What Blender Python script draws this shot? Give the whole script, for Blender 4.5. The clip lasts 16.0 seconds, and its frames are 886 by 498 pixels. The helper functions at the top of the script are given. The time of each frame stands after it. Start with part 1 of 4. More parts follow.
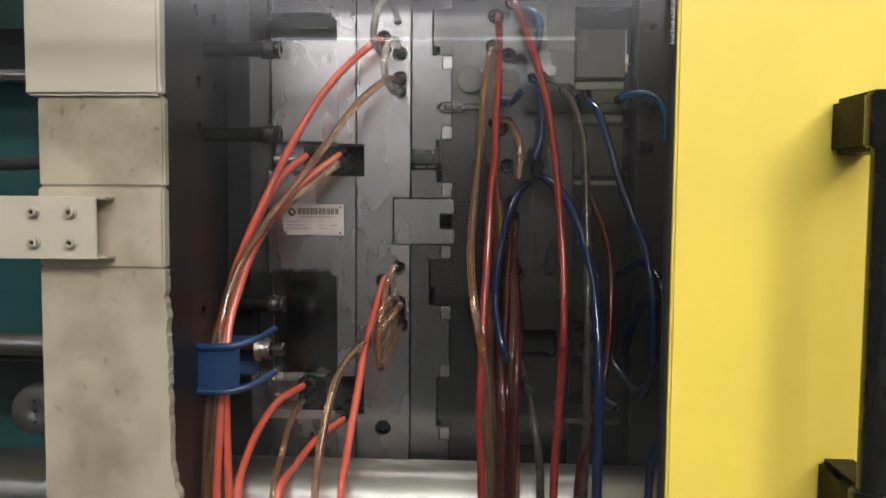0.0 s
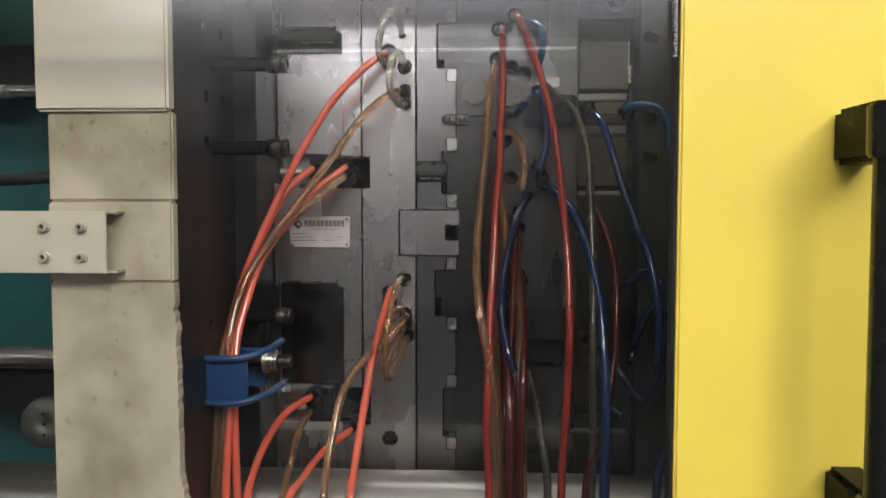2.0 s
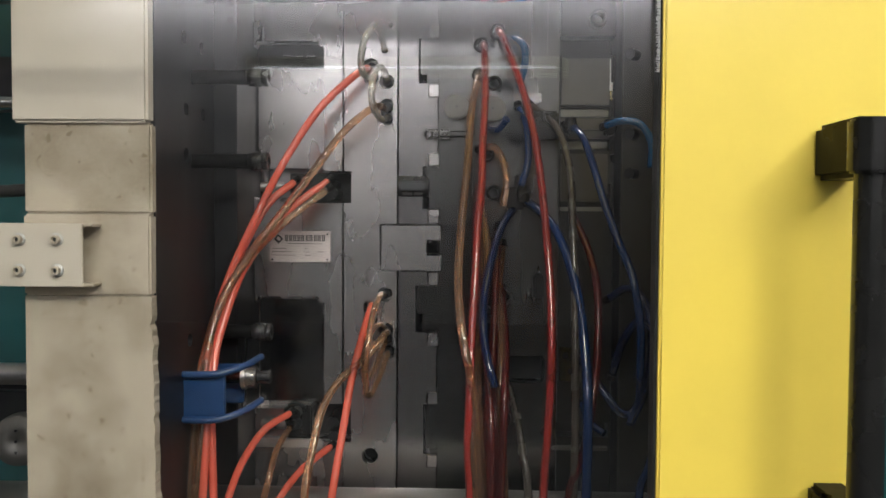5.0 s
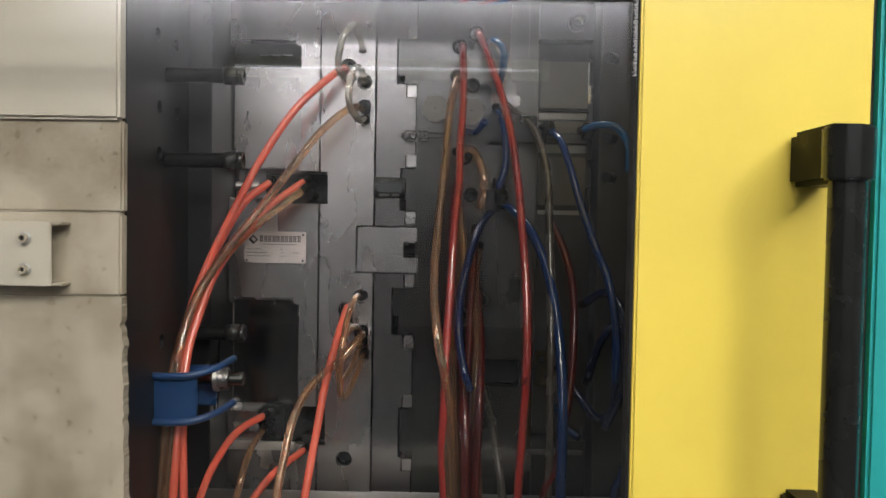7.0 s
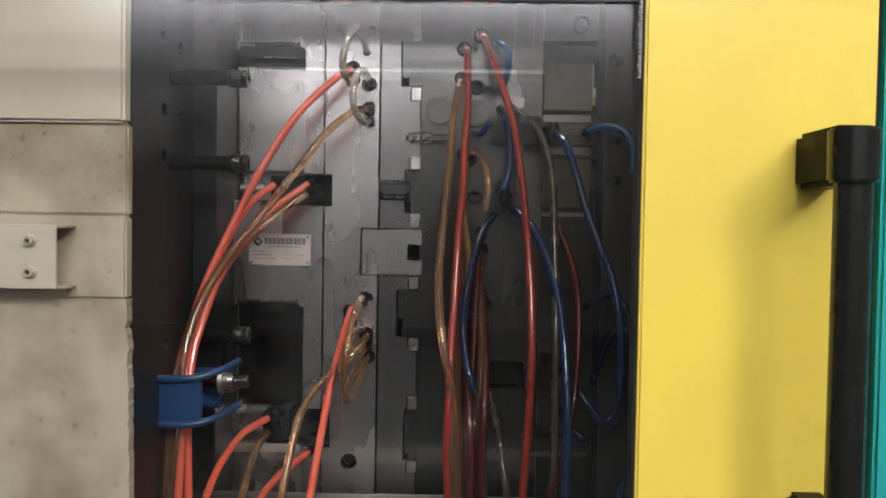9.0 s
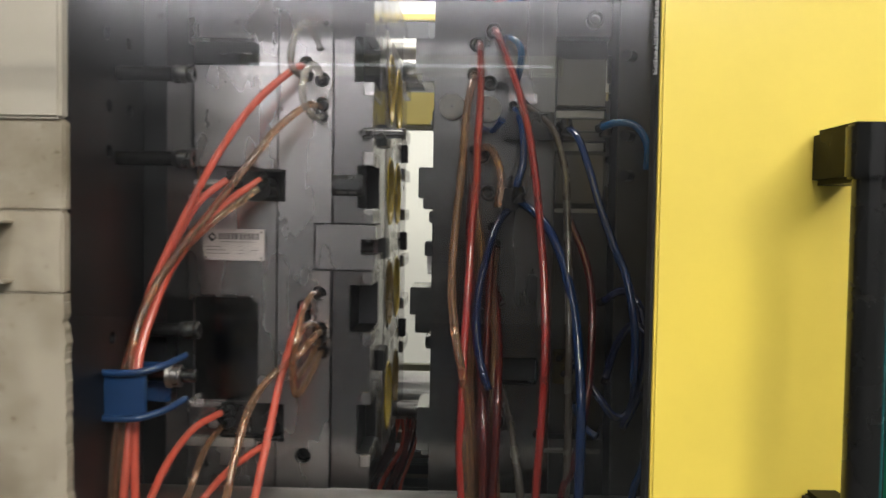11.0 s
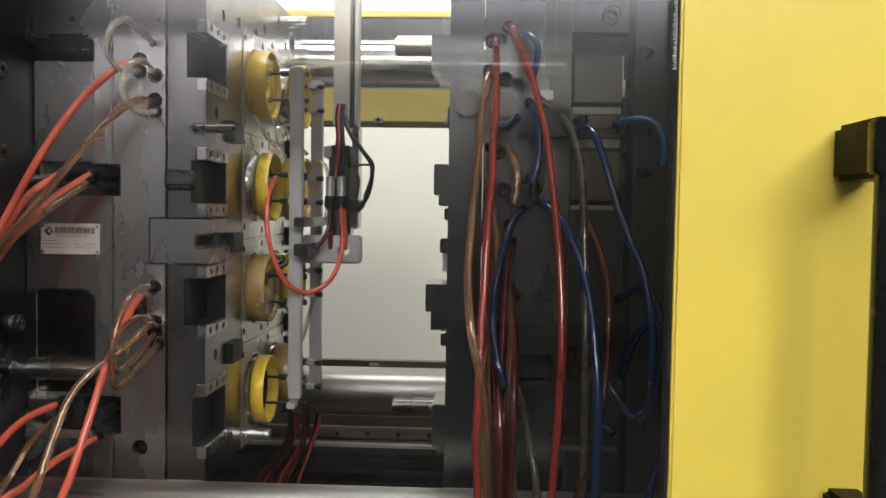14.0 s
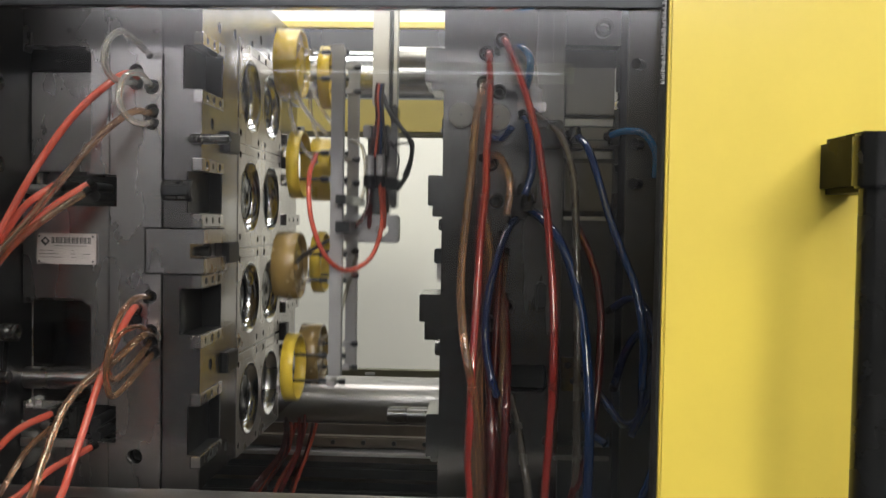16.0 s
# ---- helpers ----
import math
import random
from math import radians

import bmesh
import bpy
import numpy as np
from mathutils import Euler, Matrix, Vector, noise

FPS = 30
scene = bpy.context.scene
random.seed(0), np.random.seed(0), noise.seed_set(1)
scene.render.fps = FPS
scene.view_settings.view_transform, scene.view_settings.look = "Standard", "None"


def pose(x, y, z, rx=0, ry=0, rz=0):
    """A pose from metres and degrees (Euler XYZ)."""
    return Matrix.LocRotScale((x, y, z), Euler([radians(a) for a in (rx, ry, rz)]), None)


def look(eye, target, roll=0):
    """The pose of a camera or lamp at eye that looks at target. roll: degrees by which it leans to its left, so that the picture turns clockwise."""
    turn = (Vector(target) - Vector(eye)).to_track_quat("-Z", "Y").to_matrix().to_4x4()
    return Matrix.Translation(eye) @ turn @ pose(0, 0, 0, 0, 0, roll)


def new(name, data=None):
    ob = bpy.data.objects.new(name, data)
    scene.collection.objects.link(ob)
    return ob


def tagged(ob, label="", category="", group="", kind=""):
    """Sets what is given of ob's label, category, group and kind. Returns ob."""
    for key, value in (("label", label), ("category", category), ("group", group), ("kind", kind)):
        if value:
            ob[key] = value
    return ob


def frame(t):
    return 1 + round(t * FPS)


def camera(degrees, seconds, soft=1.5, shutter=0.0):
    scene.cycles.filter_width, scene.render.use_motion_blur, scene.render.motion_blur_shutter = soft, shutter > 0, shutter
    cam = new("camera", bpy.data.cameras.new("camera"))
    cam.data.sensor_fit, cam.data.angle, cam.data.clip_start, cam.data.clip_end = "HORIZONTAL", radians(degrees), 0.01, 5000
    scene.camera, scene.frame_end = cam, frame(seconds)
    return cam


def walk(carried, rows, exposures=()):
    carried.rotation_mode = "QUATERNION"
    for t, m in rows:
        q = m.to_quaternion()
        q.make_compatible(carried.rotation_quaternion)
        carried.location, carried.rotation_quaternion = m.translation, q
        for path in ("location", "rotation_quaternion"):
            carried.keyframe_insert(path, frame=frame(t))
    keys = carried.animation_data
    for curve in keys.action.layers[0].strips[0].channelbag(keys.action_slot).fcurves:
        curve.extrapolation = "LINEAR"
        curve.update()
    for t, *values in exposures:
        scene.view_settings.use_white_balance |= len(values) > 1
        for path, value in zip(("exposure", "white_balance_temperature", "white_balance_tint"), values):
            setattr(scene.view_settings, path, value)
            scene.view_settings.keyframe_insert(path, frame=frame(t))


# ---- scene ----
cam = camera(55.2, 16.0, soft=1.5, shutter=0.5)
# seconds, eye (m), yaw, pitch, roll (degrees)
ROWS = [
    (0.0, 0.0075, 0.0117, 1.3983, 3.414, -4.027, -0.464),
    (0.5, 0.0049, 0.0079, 1.4006, 3.550, -3.859, -0.304),
    (1.0, 0.0052, 0.0041, 1.4006, 3.347, -3.536, -0.266),
    (1.5, 0.0050, 0.0016, 1.4005, 3.614, -3.493, -0.206),
    (2.0, 0.0032, 0.0023, 1.4015, 3.579, -3.382, -0.026),
    (2.5, 0.0034, 0.0083, 1.4000, 3.212, -3.359, -0.130),
    (3.0, 0.0000, 0.0169, 1.3974, 3.189, -2.900, -0.043),
    (5.5, 0.0018, 0.0087, 1.3968, 1.924, -2.168, -0.403),
    (6.0, 0.0061, 0.0152, 1.3973, 1.535, -2.308, -0.436),
    (6.5, 0.0096, 0.0171, 1.3973, 1.055, -2.121, -0.654),
    (7.0, 0.0072, 0.0184, 1.3977, 0.967, -2.043, -0.981),
    (7.5, 0.0066, 0.0197, 1.3978, 1.053, -2.020, -0.817),
    (8.0, 0.0071, 0.0198, 1.3976, 1.274, -1.933, -0.801),
    (10.5, 0.0039, 0.0171, 1.4006, 1.192, -2.083, -1.040),
    (11.0, -0.0004, 0.0194, 1.4003, 1.828, -2.277, -0.903),
    (11.5, -0.0060, 0.0214, 1.3983, 2.398, -2.588, -0.840),
    (12.0, -0.0102, 0.0232, 1.3987, 2.873, -2.433, -0.620),
    (12.5, -0.0087, 0.0167, 1.3984, 2.630, -2.316, -1.045),
    (13.0, -0.0036, 0.0170, 1.3995, 2.614, -2.276, -0.799),
    (13.5, -0.0051, 0.0164, 1.3997, 2.478, -2.256, -0.832),
    (14.0, -0.0065, 0.0218, 1.3985, 2.647, -2.431, -0.860),
    (14.5, -0.0066, 0.0245, 1.3971, 2.517, -2.395, -1.137),
    (15.0, -0.0023, 0.0231, 1.3970, 2.281, -2.572, -0.783),
    (15.5, 0.0013, 0.0155, 1.4003, 2.572, -2.163, -0.756),
    (16.0, 0.0020, 0.0117, 1.4031, 2.543, -1.880, -0.944),]
walk(cam, [(t, pose(x, y, z, 90 + pitch, roll, yaw)) for t, x, y, z, yaw, pitch, roll in ROWS],
     ((0, 0.22), (3, 0.20), (6, 0.17), (10.5, 0.16), (11.4, 0.15), (12.2, 0.03), (16, 0.04)))

# ---- light ----
world = bpy.data.worlds.new("factory_air")
scene.world = world
world.use_nodes = True
world.node_tree.nodes["Background"].inputs[0].default_value = (0.75, 0.82, 0.9, 1)
world.node_tree.nodes["Background"].inputs[1].default_value = 0.05


def lamp(name, place, target, sx, sy, watts, colour=(1, 0.93, 0.82)):
    data = bpy.data.lights.new(name, "AREA")
    data.shape, data.size, data.size_y, data.energy, data.color = "RECTANGLE", sx, sy, watts, colour
    ob = new(name, data)
    ob.matrix_world = look(place, target)
    return ob


lamp("aisle_row_lamp", (1.9, -1.7, 4.6), (1.9, -1.69, 0), 5.3, 3.4, 60, (1, 0.97, 0.92))
lamp("east_hall_lamp", (3.55, -4.25, 4.5), (0.39, 0.966, 1.4), 0.9, 0.5, 100, (1, 0.96, 0.85))
lamp("aisle_middle_lamp", (1.0, -3.1, 4.6), (0.5, 0.966, 1.2), 5.6, 1.6, 335, (1, 0.985, 0.87))
# added unseen lamp: brightens the south wall so the pane reflects a veil
lamp("unseen_south_wall_wash", (-0.5, -8.45, 4.55), (-0.5, -9.0, 4.35), 9.0, 0.25, 900, (0.98, 0.97, 0.99)).data.spread = math.radians(145)
lamp("machine_hall_lamp", (-0.25, 1.8, 4.3), (-0.35, 2.1, 1.0), 2.6, 0.7, 92, (1, 0.97, 0.92))
lamp("rear_hall_lamp", (-0.4, 3.6, 4.1), (-0.4, 4.6, 1.2), 3.0, 0.8, 64, (0.98, 1, 0.99))

# ---- materials ----
def mat(name, colour, rough=0.5, metal=0.0, grain=0.06, stain=0.12, scale=8.0, bump=0.02, stretch=(1, 1, 1), trans=0.0, coat=0.0, ior=1.45, alter=None, specks=0.0, streak=0.1):
    """A worn surface: broad stains and fine grain in colour and gloss, with fine relief."""
    m = bpy.data.materials.new(name)
    m.use_nodes = True
    t = m.node_tree
    n, l = t.nodes, t.links
    b = n["Principled BSDF"]
    co = n.new("ShaderNodeTexCoord")
    mp = n.new("ShaderNodeMapping")
    mp.inputs["Scale"].default_value = stretch
    l.new(co.outputs["Object"], mp.inputs["Vector"])
    broad = n.new("ShaderNodeTexNoise")
    broad.inputs["Scale"].default_value, broad.inputs["Detail"].default_value = scale, 5
    fine = n.new("ShaderNodeTexNoise")
    fine.inputs["Scale"].default_value, fine.inputs["Detail"].default_value = scale * 28, 3
    l.new(mp.outputs[0], broad.inputs["Vector"])
    l.new(mp.outputs[0], fine.inputs["Vector"])
    mix = n.new("ShaderNodeMix")
    mix.data_type = "RGBA"
    dark = alter or tuple(c * 0.55 for c in colour)
    mix.inputs[6].default_value, mix.inputs[7].default_value = (*colour, 1), (*dark, 1)
    ramp = n.new("ShaderNodeMapRange")
    ramp.inputs[1].default_value, ramp.inputs[2].default_value, ramp.inputs[4].default_value = 0.42, 0.78, min(1, stain * 4)
    l.new(broad.outputs[0], ramp.inputs[0])
    add = n.new("ShaderNodeMath")
    add.operation = "MULTIPLY_ADD"
    add.inputs[1].default_value, add.inputs[2].default_value = grain * 3, -grain * 1.2
    l.new(fine.outputs[0], add.inputs[0])
    both = n.new("ShaderNodeMath")
    both.use_clamp = True
    l.new(ramp.outputs[0], both.inputs[0])
    l.new(add.outputs[0], both.inputs[1])
    last = both
    if specks:
        sp = n.new("ShaderNodeTexNoise")
        sp.inputs["Scale"].default_value, sp.inputs["Detail"].default_value = scale * 9, 2
        l.new(mp.outputs[0], sp.inputs["Vector"])
        sr = n.new("ShaderNodeMapRange")
        sr.inputs[1].default_value, sr.inputs[2].default_value, sr.inputs[4].default_value = 0.66, 0.72, specks
        l.new(sp.outputs[0], sr.inputs[0])
        last = n.new("ShaderNodeMath")
        last.use_clamp = True
        l.new(both.outputs[0], last.inputs[0])
        l.new(sr.outputs[0], last.inputs[1])
    l.new(last.outputs[0], mix.inputs[0])
    l.new(mix.outputs[2], b.inputs["Base Color"])
    rr = n.new("ShaderNodeMapRange")
    rr.inputs[1].default_value, rr.inputs[2].default_value = 0.3, 0.7
    rr.inputs[3].default_value, rr.inputs[4].default_value = max(0.02, rough - streak), min(1, rough + streak)
    l.new(broad.outputs[0], rr.inputs[0])
    l.new(rr.outputs[0], b.inputs["Roughness"])
    b.inputs["Metallic"].default_value = metal
    b.inputs["Transmission Weight"].default_value = trans
    b.inputs["Coat Weight"].default_value = coat
    b.inputs["IOR"].default_value = ior
    if bump:
        bp = n.new("ShaderNodeBump")
        bp.inputs["Strength"].default_value, bp.inputs["Distance"].default_value = bump * 5, 0.002
        l.new(fine.outputs[0], bp.inputs["Height"])
        l.new(bp.outputs[0], b.inputs["Normal"])
    return m


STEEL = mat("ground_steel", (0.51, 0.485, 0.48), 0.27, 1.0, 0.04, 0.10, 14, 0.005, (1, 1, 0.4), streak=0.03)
STEEL_DARK = mat("dark_steel", (0.06, 0.061, 0.065), 0.36, 0.95, 0.02, 0.12, 6, 0.0, (1, 1, 0.2))
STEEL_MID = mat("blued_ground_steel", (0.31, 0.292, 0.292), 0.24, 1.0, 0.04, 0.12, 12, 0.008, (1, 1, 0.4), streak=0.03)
# darker copy of the ground steel: shade put into its colour, plus stains
STEEL_SHADE = mat("shaded_stained_steel", (0.135, 0.131, 0.127), 0.24, 1.0, 0.02, 0.2, 7, 0.0, (1, 1, 0.15))
COVER_STEEL = mat("dull_cover_steel", (0.15, 0.142, 0.135), 0.5, 0.6, 0.04, 0.12, 9, 0.006, (1, 1, 0.3))
SLOT_STEEL = mat("slot_plate_steel", (0.24, 0.235, 0.225), 0.45, 0.6, 0.04, 0.12, 9, 0.006)
STEEL_LIGHT = mat("bright_steel", (0.62, 0.60, 0.57), 0.36, 1.0, 0.04, 0.08, 7, 0.012)
STEEL_FACE = mat("machined_insert_steel", (0.56, 0.525, 0.505), 0.30, 0.85, 0.05, 0.12, 10, 0.012)
# darker chrome for the lower bars, their weaker light put into the colour
DIM_BAR = mat("dim_chromed_bar", (0.31, 0.297, 0.288), 0.33, 1.0, 0.06, 0.2, 5, 0.01, (0.15, 1, 1), streak=0.12)
CHROME = mat("chromed_bar", (0.68, 0.685, 0.69), 0.21, 1.0, 0.02, 0.05, 4, 0.0, (0.1, 1, 1))
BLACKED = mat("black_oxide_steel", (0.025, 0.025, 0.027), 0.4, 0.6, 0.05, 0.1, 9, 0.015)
BEIGE = mat("dirty_cream_paint", (0.47, 0.41, 0.325), 0.5, 0.0, 0.12, 0.26, 8, 0.012, alter=(0.20, 0.155, 0.10), specks=0.35)
BEIGE_CLEAN = mat("cream_paint", (0.53, 0.48, 0.40), 0.45, 0.0, 0.04, 0.12, 6, 0.012, alter=(0.43, 0.375, 0.30), specks=0.12)
YELLOW = mat("yellow_enamel", (0.87, 0.66, 0.105), 0.42, 0.0, 0.02, 0.06, 4, 0.012, coat=0.2)
BLACK = mat("glossy_black_plastic", (0.012, 0.012, 0.012), 0.27, 0.0, 0.03, 0.05, 20, 0.01, coat=0.15)
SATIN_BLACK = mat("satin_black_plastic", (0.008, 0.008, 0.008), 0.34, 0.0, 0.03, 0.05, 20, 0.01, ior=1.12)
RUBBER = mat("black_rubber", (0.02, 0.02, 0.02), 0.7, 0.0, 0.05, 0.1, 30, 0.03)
# paler than the door's yellow, for the rear guard's upper sheet
PALE_YELLOW = mat("pale_yellow_enamel", (0.86, 0.70, 0.21), 0.45, 0.0, 0.03, 0.06, 6, 0.01, coat=0.15)
TEAL = mat("teal_enamel", (0.02, 0.36, 0.36), 0.4, 0.0, 0.03, 0.05, 4, 0.01, coat=0.2)
TEAL_DARK = mat("oily_teal_casting", (0.015, 0.09, 0.10), 0.45, 0.0, 0.06, 0.15, 7, 0.03)
WHITE = mat("cream_wall_paint", (0.82, 0.80, 0.72), 0.7, 0.0, 0.02, 0.03, 1.2, 0.01)
FLOOR = mat("dark_floor_paint", (0.055, 0.058, 0.062), 0.85, 0.0, 0.06, 0.15, 1.5, 0.02, ior=1.25)
UPPER = mat("pale_hall_paint", (0.20, 0.197, 0.20), 0.8, 0.0, 0.03, 0.06, 1.0, 0.01)
HALL = mat("hall_wall_paint", (0.22, 0.23, 0.23), 0.8, 0.0, 0.04, 0.1, 1.0, 0.01)
BED = mat("oily_brown_bed_paint", (0.17, 0.135, 0.10), 0.45, 0.2, 0.08, 0.2, 9, 0.03, alter=(0.06, 0.05, 0.04))
OLIVE = mat("olive_trim", (0.11, 0.10, 0.055), 0.5, 0.0, 0.05, 0.1, 12, 0.01)
ALU = mat("anodised_aluminium", (0.60, 0.59, 0.58), 0.42, 0.75, 0.03, 0.06, 6, 0.01, (1, 1, 0.15))
GREYBAR = mat("grey_painted_bar", (0.42, 0.41, 0.42), 0.5, 0.3, 0.04, 0.08, 8, 0.01)
LABEL = mat("pale_aluminium_label", (0.55, 0.49, 0.48), 0.45, 0.3, 0.04, 0.08, 30, 0.008)
INK = mat("dark_ink", (0.03, 0.03, 0.035), 0.6, 0.0, 0.02, 0.05, 30, 0)
RED = mat("red_hose", (0.92, 0.19, 0.125), 0.13, 0.0, 0.04, 0.1, 25, 0.0, trans=0.5, coat=0.5, alter=(0.55, 0.06, 0.03))
# three darker copies of the red hose, with dimmer light in their colour
REDMID = mat("shaded_red_hose", (0.27, 0.024, 0.022), 0.12, 0.0, 0.04, 0.1, 25, 0.0, trans=0.55, coat=0.5)
REDFRONT = mat("part_lit_red_hose", (0.42, 0.042, 0.036), 0.12, 0.0, 0.04, 0.1, 25, 0.0, trans=0.5, coat=0.5)
REDDARK = mat("deep_shaded_red_hose", (0.13, 0.012, 0.012), 0.10, 0.0, 0.04, 0.1, 25, 0.0, trans=0.6, coat=0.4)
AMBER = mat("amber_hose", (0.66, 0.37, 0.21), 0.06, 0.0, 0.04, 0.2, 20, 0.0, trans=0.9, coat=0.6)
CLEAR = mat("cloudy_clear_hose", (0.88, 0.84, 0.77), 0.08, 0.0, 0.03, 0.10, 20, 0.0, trans=0.82, coat=0.5)
BLUE = mat("blue_hose", (0.005, 0.021, 0.08), 0.14, 0.0, 0.04, 0.1, 25, 0.0, coat=0.5)
BLUE_BRIGHT = mat("bright_blue_hose", (0.012, 0.10, 0.26), 0.12, 0.0, 0.04, 0.1, 25, 0.0, trans=0.3, coat=0.5)
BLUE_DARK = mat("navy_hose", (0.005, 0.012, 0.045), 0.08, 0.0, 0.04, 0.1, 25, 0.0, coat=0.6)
BLUECLAMP = mat("blue_clamp_plastic", (0.010, 0.040, 0.12), 0.35, 0.0, 0.05, 0.1, 25, 0.01, coat=0.3)
SMOKE = mat("smoke_grey_hose", (0.05, 0.042, 0.035), 0.25, 0.0, 0.04, 0.1, 25, 0.0, coat=0.5)
PLASTIC = mat("yellow_moulded_plastic", (0.82, 0.58, 0.06), 0.3, 0.0, 0.03, 0.05, 25, 0.0, trans=0.12, coat=0.3)
BROWNPLASTIC = mat("smoky_brown_plastic", (0.50, 0.34, 0.12), 0.2, 0.0, 0.04, 0.15, 18, 0.0, trans=0.35, coat=0.4, alter=(0.3, 0.2, 0.1))
GREYDISC = mat("zinc_plate", (0.50, 0.50, 0.49), 0.5, 0.6, 0.04, 0.1, 14, 0.01)

GLASS = bpy.data.materials.new("clear_guard_sheet")
GLASS.use_nodes = True
gt = GLASS.node_tree
gt.nodes.remove(gt.nodes["Principled BSDF"])
see = gt.nodes.new("ShaderNodeBsdfTransparent")
see.inputs["Color"].default_value = (0.985, 0.988, 0.988, 1)
shine = gt.nodes.new("ShaderNodeBsdfGlossy")
shine.inputs["Roughness"].default_value = 0.0
sheet = gt.nodes.new("ShaderNodeMixShader")
sheet.inputs[0].default_value = 0.042
gt.links.new(see.outputs[0], sheet.inputs[1])
gt.links.new(shine.outputs[0], sheet.inputs[2])
gt.links.new(sheet.outputs[0], gt.nodes["Material Output"].inputs["Surface"])

GLOW = bpy.data.materials.new("lit_tube")
GLOW.use_nodes = True
ge = GLOW.node_tree.nodes["Principled BSDF"]
ge.inputs["Emission Color"].default_value, ge.inputs["Emission Strength"].default_value = (0.93, 0.96, 1.0, 1), 12

GLOW_DIM = GLOW.copy()
GLOW_DIM.name = "old_lit_tube"
GLOW_DIM.node_tree.nodes["Principled BSDF"].inputs["Emission Strength"].default_value = 2.4

# ---- building helpers ----
BASE = {}


def thing(name, base, label, category, group="", kind=""):
    ob = new(name)
    ob.empty_display_size = 0.05
    ob.location = base
    BASE[ob.name] = Vector(base)
    return tagged(ob, label, category, group, kind)


def link(name, bm, material, base):
    me = bpy.data.meshes.new(name)
    bm.transform(Matrix.Translation(-Vector(base)))
    bmesh.ops.recalc_face_normals(bm, faces=bm.faces)
    bm.to_mesh(me)
    bm.free()
    me.materials.append(material)
    return new(name, me)


def part(name, bm, material, parent, label=""):
    """Links a bmesh drawn in the world's place as ONE mesh under a thing or a part."""
    ob = link(name, bm, material, BASE[parent.name])
    ob.parent = parent
    BASE[ob.name] = BASE[parent.name]
    return tagged(ob, label)


def solid(name, bm, material, base, label, category, group="", kind=""):
    """A thing that is one mesh."""
    ob = link(name, bm, material, base)
    ob.location = base
    BASE[ob.name] = Vector(base)
    return tagged(ob, label, category, group, kind)


def box(x0, x1, y0, y1, z0, z1, bevel=0.0, bm=None, seg=2):
    one = bmesh.new()
    bmesh.ops.create_cube(one, size=1)
    bmesh.ops.transform(one, verts=one.verts, matrix=Matrix.Translation(((x0 + x1) / 2, (y0 + y1) / 2, (z0 + z1) / 2)) @ Matrix.Diagonal((abs(x1 - x0), abs(y1 - y0), abs(z1 - z0), 1)))
    if bevel:
        bmesh.ops.bevel(one, geom=one.edges[:], offset=bevel, segments=seg, affect="EDGES")
    return join(bm, one)


def join(bm, one):
    if bm is None:
        return one
    me = bpy.data.meshes.new("tmp")
    one.to_mesh(me)
    one.free()
    bm.from_mesh(me)
    bpy.data.meshes.remove(me)
    return bm


def rod(a, b, r, bm=None, seg=24, bevel=0.0, r2=None):
    """A round bar from a to b."""
    a, b = Vector(a), Vector(b)
    one = bmesh.new()
    bmesh.ops.create_cone(one, cap_ends=True, segments=seg, radius1=r, radius2=r if r2 is None else r2, depth=(b - a).length)
    if bevel:
        bmesh.ops.bevel(one, geom=[e for e in one.edges if abs(e.verts[0].co.z - e.verts[1].co.z) < 1e-6], offset=bevel, segments=2, affect="EDGES")
    for f in one.faces:
        f.smooth = abs(f.normal.z) < 0.5
    for e in one.edges:
        if abs(e.verts[0].co.z - e.verts[1].co.z) < 1e-6 and len(e.link_faces) == 2 and e.calc_face_angle(0) > 0.2:
            e.smooth = False
    one.transform(Matrix.Translation((a + b) / 2) @ (b - a).to_track_quat("Z", "Y").to_matrix().to_4x4())
    return join(bm, one)


def lathe(profile, centre, axis="X", seg=48, bm=None):
    """A turned body: profile of (along, radius), closed, about the axis through centre."""
    one = bmesh.new()
    rings = []
    for i in range(seg):
        a = 2 * math.pi * i / seg
        ring = []
        for s, r in profile:
            u, v = r * math.cos(a), r * math.sin(a)
            p = (s, u, v) if axis == "X" else (u, s, v) if axis == "Y" else (u, v, s)
            ring.append(one.verts.new(Vector(p) + Vector(centre)))
        rings.append(ring)
    k = len(profile)
    for i in range(seg):
        for j in range(k):
            f = one.faces.new((rings[i][j], rings[(i + 1) % seg][j], rings[(i + 1) % seg][(j + 1) % k], rings[i][(j + 1) % k]))
            f.smooth = True
    for e in one.edges:
        if len(e.link_faces) == 2 and e.calc_face_angle(0) > 0.6:
            e.smooth = False
    return join(bm, one)


def curve_points(points, step=8):
    """A smooth line through the points."""
    p = [Vector(q) for q in points]
    p = [2 * p[0] - p[1]] + p + [2 * p[-1] - p[-2]]
    out = []
    for i in range(1, len(p) - 2):
        for s in range(step):
            t = s / step
            out.append(0.5 * (2 * p[i] + (p[i + 1] - p[i - 1]) * t + (2 * p[i - 1] - 5 * p[i] + 4 * p[i + 1] - p[i + 2]) * t * t + (3 * p[i] - p[i - 1] - 3 * p[i + 1] + p[i + 2]) * t ** 3))
    return out + [p[-2]]


